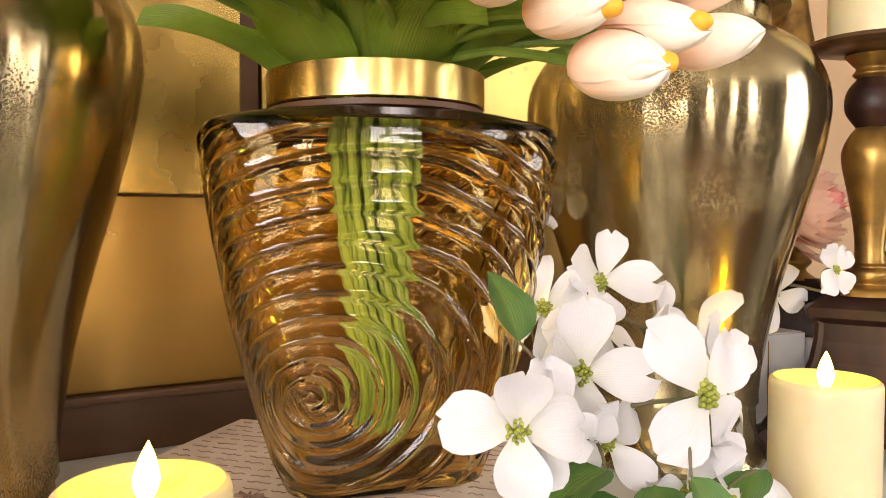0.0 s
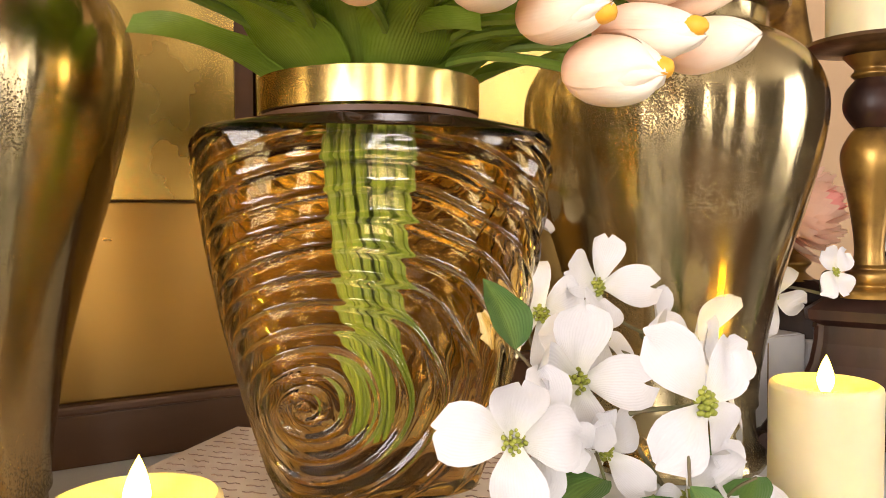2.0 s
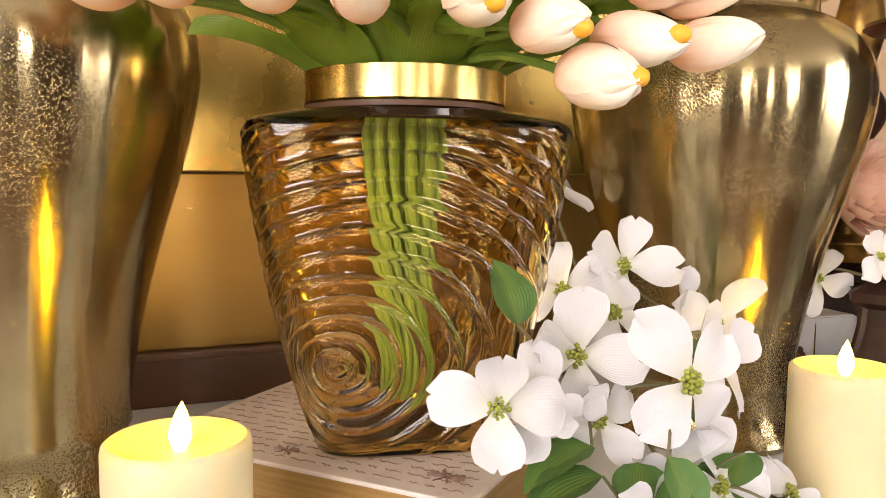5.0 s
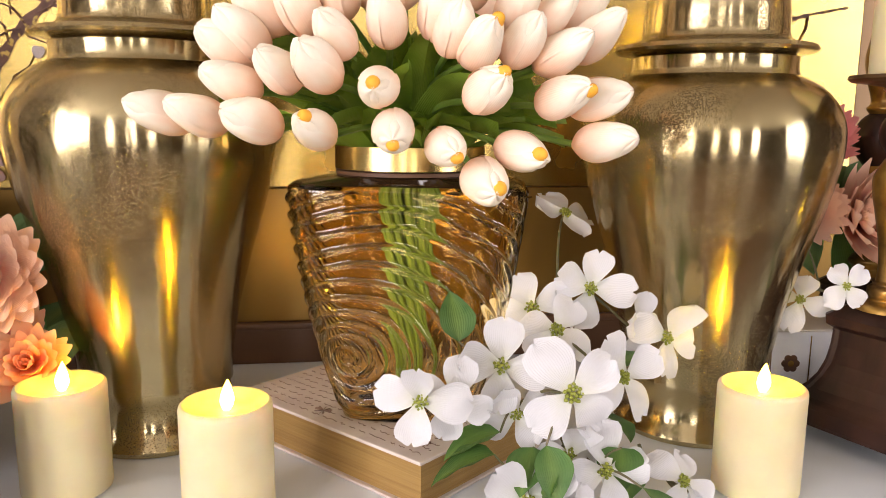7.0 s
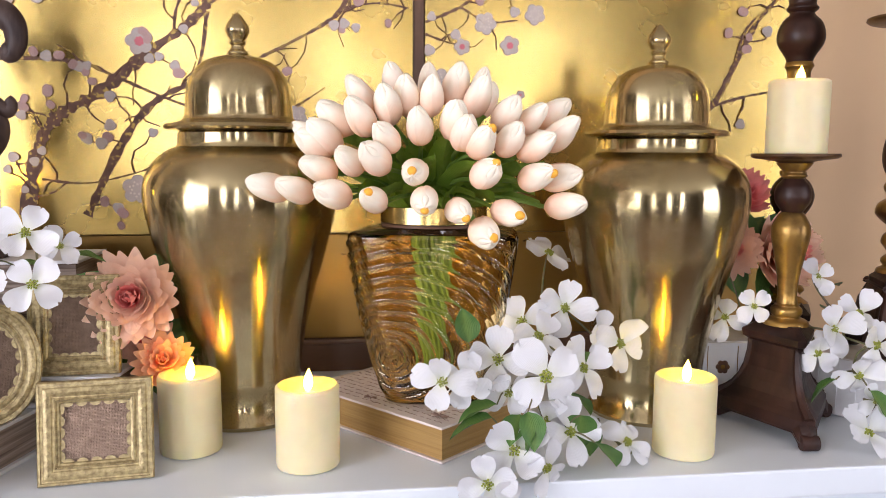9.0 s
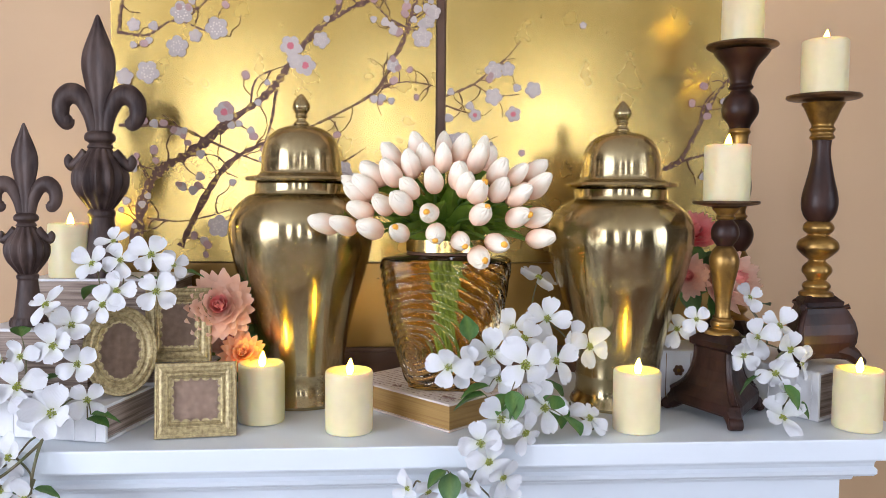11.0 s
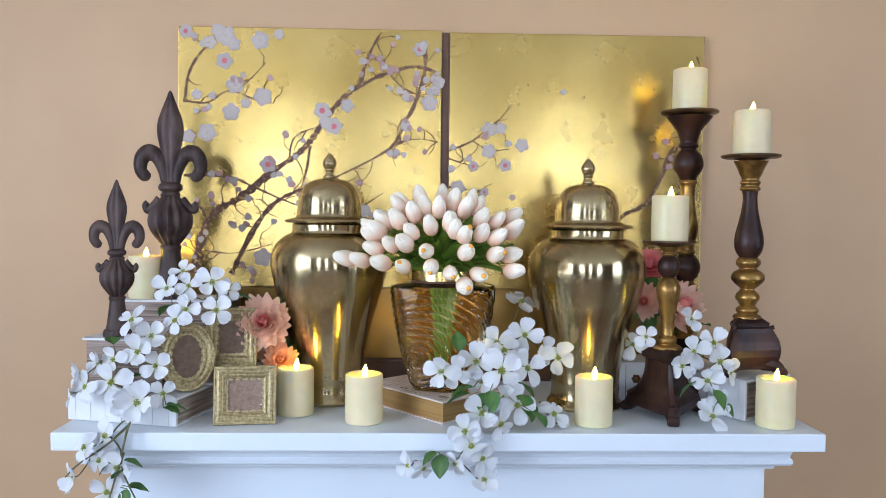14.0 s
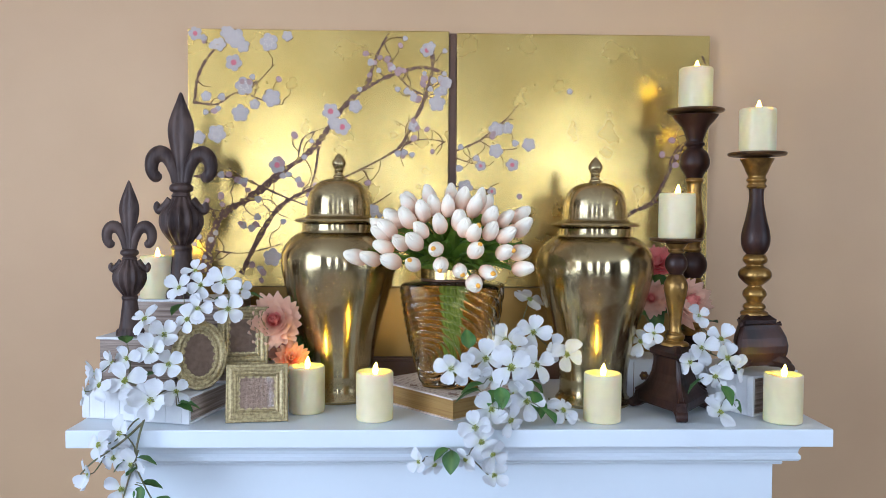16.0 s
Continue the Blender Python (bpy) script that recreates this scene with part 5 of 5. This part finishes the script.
# ---- carved finials ----
def fleur(x, y, z, height, turn, label):
    t = thing("fleur_de_lis_finial", label, "finial", pose(x, y, z + 0.0005, 0, 0, turn) @ Matrix.Diagonal((0.86, 0.92, 1, 1)), group="carved fleur-de-lis finials")
    H = height

    def sc(pts):
        return [(r * H, h * H) for r, h in pts]

    def flute(n, amp):
        return lambda a, zz: 1 + amp * math.cos(n * a)
    bm = lathe(sc([(0, 0), (0.098, 0), (0.100, 0.012), (0.097, 0.03), (0.090, 0.042)]), 80, wob=flute(20, 0.02))
    part("foot_ring", bm, FINIAL, t)
    part("pedestal", lathe(sc(smooth_profile([(0.086, 0.040), (0.078, 0.055), (0.070, 0.10), (0.060, 0.17), (0.053, 0.225), (0.058, 0.235), (0.058, 0.25), (0.048, 0.26)], 4)), 48), FINIAL, t)
    part("urn", lathe(sc(smooth_profile([(0.045, 0.255), (0.070, 0.285), (0.100, 0.325), (0.113, 0.365), (0.108, 0.405), (0.085, 0.440), (0.060, 0.470), (0.045, 0.492)], 6)), 96, wob=flute(13, 0.085)), FINIAL, t)
    for s in (-1, 1):
        pts = [(0.060 * s, 0, 0.475), (0.095 * s, 0, 0.440), (0.125 * s, 0, 0.425), (0.137 * s, 0, 0.445), (0.125 * s, 0, 0.460)]
        part("scroll", tube(curve_points([Vector(p) * H for p in pts], 5), 0.026 * H, 0.016 * H, 10), FINIAL, t)
    part("band", lathe(sc(smooth_profile([(0.040, 0.488), (0.055, 0.495), (0.050, 0.505), (0.046, 0.512), (0.062, 0.522), (0.066, 0.535), (0.060, 0.548), (0.045, 0.558)], 4)), 48), FINIAL, t)
    spear = smooth_profile([(0.030, 0.55), (0.031, 0.60), (0.038, 0.67), (0.054, 0.74), (0.064, 0.80), (0.060, 0.85), (0.044, 0.90), (0.022, 0.955), (0.008, 0.992), (0.0, 1.0)], 5)
    bm = lathe(sc(spear), 48, wob=lambda a, zz: 1 + 0.10 * math.cos(2 * a) - 0.07 * math.exp(-((math.sin(a) + 1) / 0.03) ** 2) + 0.05 * math.cos(6 * a))
    for v in bm.verts:
        v.co.y *= 0.62
    part("spear", bm, FINIAL, t)
    for s in (-1, 1):
        line = curve_points([Vector((px * s * H, 0, pz * H)) for px, pz in ((0.028, 0.555), (0.040, 0.62), (0.075, 0.685), (0.122, 0.700), (0.157, 0.672), (0.163, 0.625), (0.146, 0.592), (0.128, 0.588), (0.124, 0.604))], 6)
        bm = bmesh.new()
        last = None
        for i, p in enumerate(line):
            k = i / (len(line) - 1)
            r = H * (0.017 + 0.021 * math.sin(math.pi * min(1, 0.1 + k * 0.95)) ** 1.2)
            d = (line[min(i + 1, len(line) - 1)] - line[max(i - 1, 0)]).normalized()
            side = d.cross(Vector((0, 1, 0))).normalized()
            ring = [bm.verts.new(p + side * math.cos(q) * r * (1 + 0.08 * math.cos(4 * q)) + Vector((0, 1, 0)) * math.sin(q) * r * 0.85) for q in [2 * math.pi * j / 14 for j in range(14)]]
            if last:
                for j in range(14):
                    bm.faces.new((last[j], last[(j + 1) % 14], ring[(j + 1) % 14], ring[j]))
            else:
                bm.faces.new(ring)
            last = ring
        bm.faces.new(last[::-1])
        bmesh.ops.create_uvsphere(bm, u_segments=14, v_segments=10, radius=0.025 * H, matrix=Matrix.Translation((0.138 * s * H, 0, 0.597 * H)) @ Matrix.Diagonal((1, 0.95, 1, 1)))
        bmesh.ops.recalc_face_normals(bm, faces=bm.faces[:])
        part("side_petal", bm, FINIAL, t)
    return t


# ---- books and boxes at the ends ----
def rib_book(x, y, z, turn, lu, lv, h, label, ribs=True):
    """A whitewashed false book: page side towards +x, ribbed cover, rounded spine."""
    t = thing("decorative_book", label, "book", pose(x, y, z + 0.0005, 0, 0, turn), group="whitewashed decorative books")
    c = 0.005
    part("bottom_cover", box(-lu / 2, lu / 2, -lv / 2, lv / 2, 0, c, 0.001), COVER, t, smooth=False)
    part("top_cover", box(-lu / 2, lu / 2, -lv / 2, lv / 2, h - c, h, 0.001), COVER, t, smooth=False)
    part("page_block", box(-lu / 2 + 0.006, lu / 2 - 0.006, -lv / 2 + 0.006, lv / 2 - 0.006, c, h - c), PAGES_WOOD, t, smooth=False)
    if ribs:
        part("spine", box(-lu / 2 - 0.0, lu / 2 - 0.0, -lv / 2 - 0.003, -lv / 2 + 0.004, 0.001, h - 0.001, 0.0015), COVER, t, smooth=False)
    if ribs:
        for k in range(7):
            xx = -lu / 2 + lu * (k + 0.5) / 7
            part("spine_rib", box(xx - 0.0012, xx + 0.0012, -lv / 2 - 0.0045, -lv / 2 - 0.0031, 0.003, h - 0.003), COVER, t, smooth=False)
    return t


rib_book(-0.622, 0.172, 0.0, -14, 0.245, 0.215, 0.058, "thick whitewashed book with weathered page edges lying on the mantel")
rib_book(-0.645, 0.190, 0.0585, -8, 0.175, 0.185, 0.108, "whitewashed book with weathered pages under the small finial", False)
rib_book(-0.470, 0.205, 0.0585, -8, 0.15, 0.10, 0.040, "small whitewashed book under a gold picture frame", False)
rib_book(-0.620, 0.36, 0.0, 0, 0.27, 0.13, 0.226, "tall white box behind the books", False)
fleur(-0.682, 0.135, 0.167, 0.327, 4, "small brown carved fleur-de-lis finial on a white book")
fleur(-0.634, 0.335, 0.227, 0.484, 4, "tall brown carved fleur-de-lis finial on a white box")
candle(-0.690, 0.33, 0.2265, "ivory pillar candle behind the small finial", "pillar candles on the mantel", 0.10)
rib_book(0.655, 0.215, 0.0, -60, 0.19, 0.15, 0.086, "whitewashed book with weathered page edges under a candlestick")


emblem_box = rib_book(0.468, 0.290, 0.0, -4, 0.115, 0.10, 0.098, "small whitewashed box with a round brown emblem beside the jar", False)
part("front_panel", box(-0.0575, 0.0575, -0.054, -0.047, 0.001, 0.097, 0.001), COVER, emblem_box, smooth=False)
for k in range(6):
    a = k * math.pi / 3
    part("emblem_petal", lathe([(0, -0.001), (0.0042, -0.001), (0.0042, 0.001), (0, 0.001)], 12), DARKWOOD, emblem_box, at=Matrix.Translation((-0.02 + 0.0065 * math.cos(a), -0.0545, 0.060 + 0.0065 * math.sin(a))) @ Matrix.Rotation(math.pi / 2, 4, "X"))
for dx in (-0.024, 0.022):
    part("gold_line", box(-0.02 + dx, -0.0188 + dx, -0.0546, -0.0541, 0.006, 0.092), GILT, emblem_box, smooth=False)
part("emblem_heart", lathe([(0, -0.0012), (0.0036, -0.0012), (0.0036, 0.0012), (0, 0.0012)], 12), GILT, emblem_box, at=Matrix.Translation((-0.02, -0.0546, 0.060)) @ Matrix.Rotation(math.pi / 2, 4, "X"))


# ---- picture frames ----
def loop_frame(t, outline, rails, back_y, name="moulding"):
    """Sweeps rails of (inset, forward) round an outline of n points given by outline(i, inset)."""
    n = outline(None, 0)
    bm = bmesh.new()
    rows = [[bm.verts.new((*outline(i, d)[:1], -f, outline(i, d)[1])) for i in range(n)] for d, f in rails]
    for a, b in zip(rows, rows[1:]):
        for i in range(n):
            j = (i + 1) % n
            bm.faces.new((a[i], a[j], b[j], b[i]))
    bmesh.ops.recalc_face_normals(bm, faces=bm.faces[:])
    return part(name, bm, FRAME_GOLD, t, smooth=False)


PANE = glass_material("clear_glass", (0.98, 0.98, 0.98), 1.18)


def picture_frame(kind, w, h, border, m, label, glazed=False):
    t = thing("picture_frame", label, "picture frame", m, group="small antique gold picture frames")

    def rect(i, d):
        per = 20
        if i is None:
            return 4 * per
        k, f = divmod(i, per)
        a, b = w / 2 - d, h / 2 - d
        c = [(-a, -b), (a, -b), (a, b), (-a, b)]
        (x0, z0), (x1, z1) = c[k], c[(k + 1) % 4]
        return x0 + (x1 - x0) * f / per, h / 2 + z0 + (z1 - z0) * f / per

    def oval(i, d):
        if i is None:
            return 96
        a = 2 * math.pi * i / 96
        return (w / 2 - d) * math.cos(a), h / 2 + (h / 2 - d) * math.sin(a)
    out = oval if kind == "oval" else rect
    e = border
    rails = [(0.0, -0.008), (0.0, 0.003), (0.0012, 0.0048), (0.10 * e + 0.001, 0.005), (0.16 * e, 0.0036), (0.24 * e, 0.0036), (0.30 * e, 0.0052), (0.46 * e, 0.0064), (0.62 * e, 0.0050), (0.66 * e, 0.0036), (0.72 * e, 0.0036), (0.76 * e, 0.0050), (0.84 * e, 0.0050), (0.88 * e, 0.0034), (0.96 * e, 0.0026), (e, 0.0004), (e, -0.004)]
    loop_frame(t, out, rails, 0)
    n = out(None, 0)
    # beads along the inner lip, carved leaves along the crown, and a scalloped inner edge
    bm = bmesh.new()
    total = 2 * (w + h) if kind != "oval" else math.pi * (w + h) / 2
    count = int(total / 0.0034)
    for k in range(count):
        p = out(int(k * n / count), 0.80 * e)
        q = out((int(k * n / count) + 1) % n, 0.80 * e)
        f = k * n / count - int(k * n / count)
        bmesh.ops.create_icosphere(bm, subdivisions=1, radius=0.0011, matrix=Matrix.Translation((p[0] + (q[0] - p[0]) * f, -0.0054, p[1] + (q[1] - p[1]) * f)))
    part("beading", bm, FRAME_GOLD, t)
    bm = bmesh.new()
    count = int(total / 0.008)
    for k in range(count):
        g = k * n / count
        p, q = out(int(g), 0.46 * e), out((int(g) + 1) % n, 0.46 * e)
        f = g - int(g)
        a = math.atan2(q[1] - p[1], q[0] - p[0])
        bmesh.ops.create_icosphere(bm, subdivisions=1, radius=1.0, matrix=Matrix.Translation((p[0] + (q[0] - p[0]) * f, -0.0060, p[1] + (q[1] - p[1]) * f)) @ Matrix.Rotation(-a + 0.6 * (-1) ** k, 4, "Y") @ Matrix.Diagonal((0.0034, 0.0009, 0.0014, 1)))
    part("carving", bm, FRAME_GOLD, t)
    inner = 2 * (w + h - 4 * e) if kind != "oval" else math.pi * (w + h - 4 * e) / 2
    count = max(int(inner / 0.0125) // 4 * 4, 8)
    bm = bmesh.new()
    for k in range(count):
        g = (k + 0.5) * n / count
        p, q = out(int(g) % n, e), out((int(g) + 1) % n, e)
        f = g - int(g)
        a = math.atan2(q[1] - p[1], q[0] - p[0])
        c = Vector((p[0] + (q[0] - p[0]) * f, -0.0005, p[1] + (q[1] - p[1]) * f))
        rim = [bm.verts.new(c + Matrix.Rotation(-a, 3, "Y") @ Vector((0.006 * math.cos(s), 0, 0.0042 * math.sin(s)))) for s in [math.pi * j / 8 for j in range(9)]]
        bm.faces.new(rim)
    ext = bmesh.ops.extrude_face_region(bm, geom=bm.faces[:])
    for v in ext["geom"]:
        if isinstance(v, bmesh.types.BMVert):
            v.co.y += 0.0012
    bmesh.ops.recalc_face_normals(bm, faces=bm.faces[:])
    part("scalloped_edge", bm, FRAME_GOLD, t, smooth=False)
    bm = bmesh.new()
    bm.faces.new([bm.verts.new((out(i, e * 0.7)[0], 0.0025, out(i, e * 0.7)[1])) for i in range(n)])
    ext = bmesh.ops.extrude_face_region(bm, geom=bm.faces[:])
    for v in ext["geom"]:
        if isinstance(v, bmesh.types.BMVert):
            v.co.y += 0.004
    bmesh.ops.recalc_face_normals(bm, faces=bm.faces[:])
    part("burlap_insert", bm, BURLAP, t, "brown woven burlap insert", smooth=False)
    if glazed:
        pane = part("glass_pane", box(-w / 2 + e * 0.9, w / 2 - e * 0.9, -0.0001, 0.0009, e * 0.9, h - e * 0.9), PANE, t, "clear glass pane", smooth=False)
        pane.visible_shadow = False
    part("easel_back", box(-0.02, 0.02, 0.0075, 0.010, h * 0.05, h * 0.8), DARKWOOD, t, smooth=False, at=pose(0, 0, 0, 0, 0, 0))
    return t


def weave(name):
    """Crossed threads in the burlap."""
    m = bpy.data.materials[name]
    n, l = m.node_tree.nodes, m.node_tree.links
    co = n.new("ShaderNodeTexCoord")
    hs = []
    for axis in ("X", "Z"):
        w = n.new("ShaderNodeTexWave")
        w.bands_direction = axis
        w.inputs["Scale"].default_value, w.inputs["Distortion"].default_value, w.inputs["Detail Scale"].default_value = 190, 1.2, 60
        l.new(co.outputs["Object"], w.inputs["Vector"])
        hs.append(w)
    mx = n.new("ShaderNodeMath")
    mx.operation = "MAXIMUM"
    l.new(hs[0].outputs["Fac"], mx.inputs[0])
    l.new(hs[1].outputs["Fac"], mx.inputs[1])
    b = n.new("ShaderNodeBump")
    b.inputs["Strength"].default_value, b.inputs["Distance"].default_value = 0.9, 0.0012
    l.new(mx.outputs[0], b.inputs["Height"])
    l.new(b.outputs[0], n["Principled BSDF"].inputs["Normal"])


weave("brown_burlap")
picture_frame("rect", 0.124, 0.117, 0.025, pose(-0.400, 0.058, 0.0012, -9, 0, 7), "square antique gold picture frame with glazed burlap, standing on the mantel", True)
picture_frame("oval", 0.112, 0.144, 0.024, pose(-0.523, 0.088, 0.0605, -14, 0, 18), "oval antique gold picture frame leaning on the book")
picture_frame("rect", 0.108, 0.125, 0.024, pose(-0.452, 0.160, 0.0995, -8, 0, 4), "upright antique gold picture frame behind the oval one")
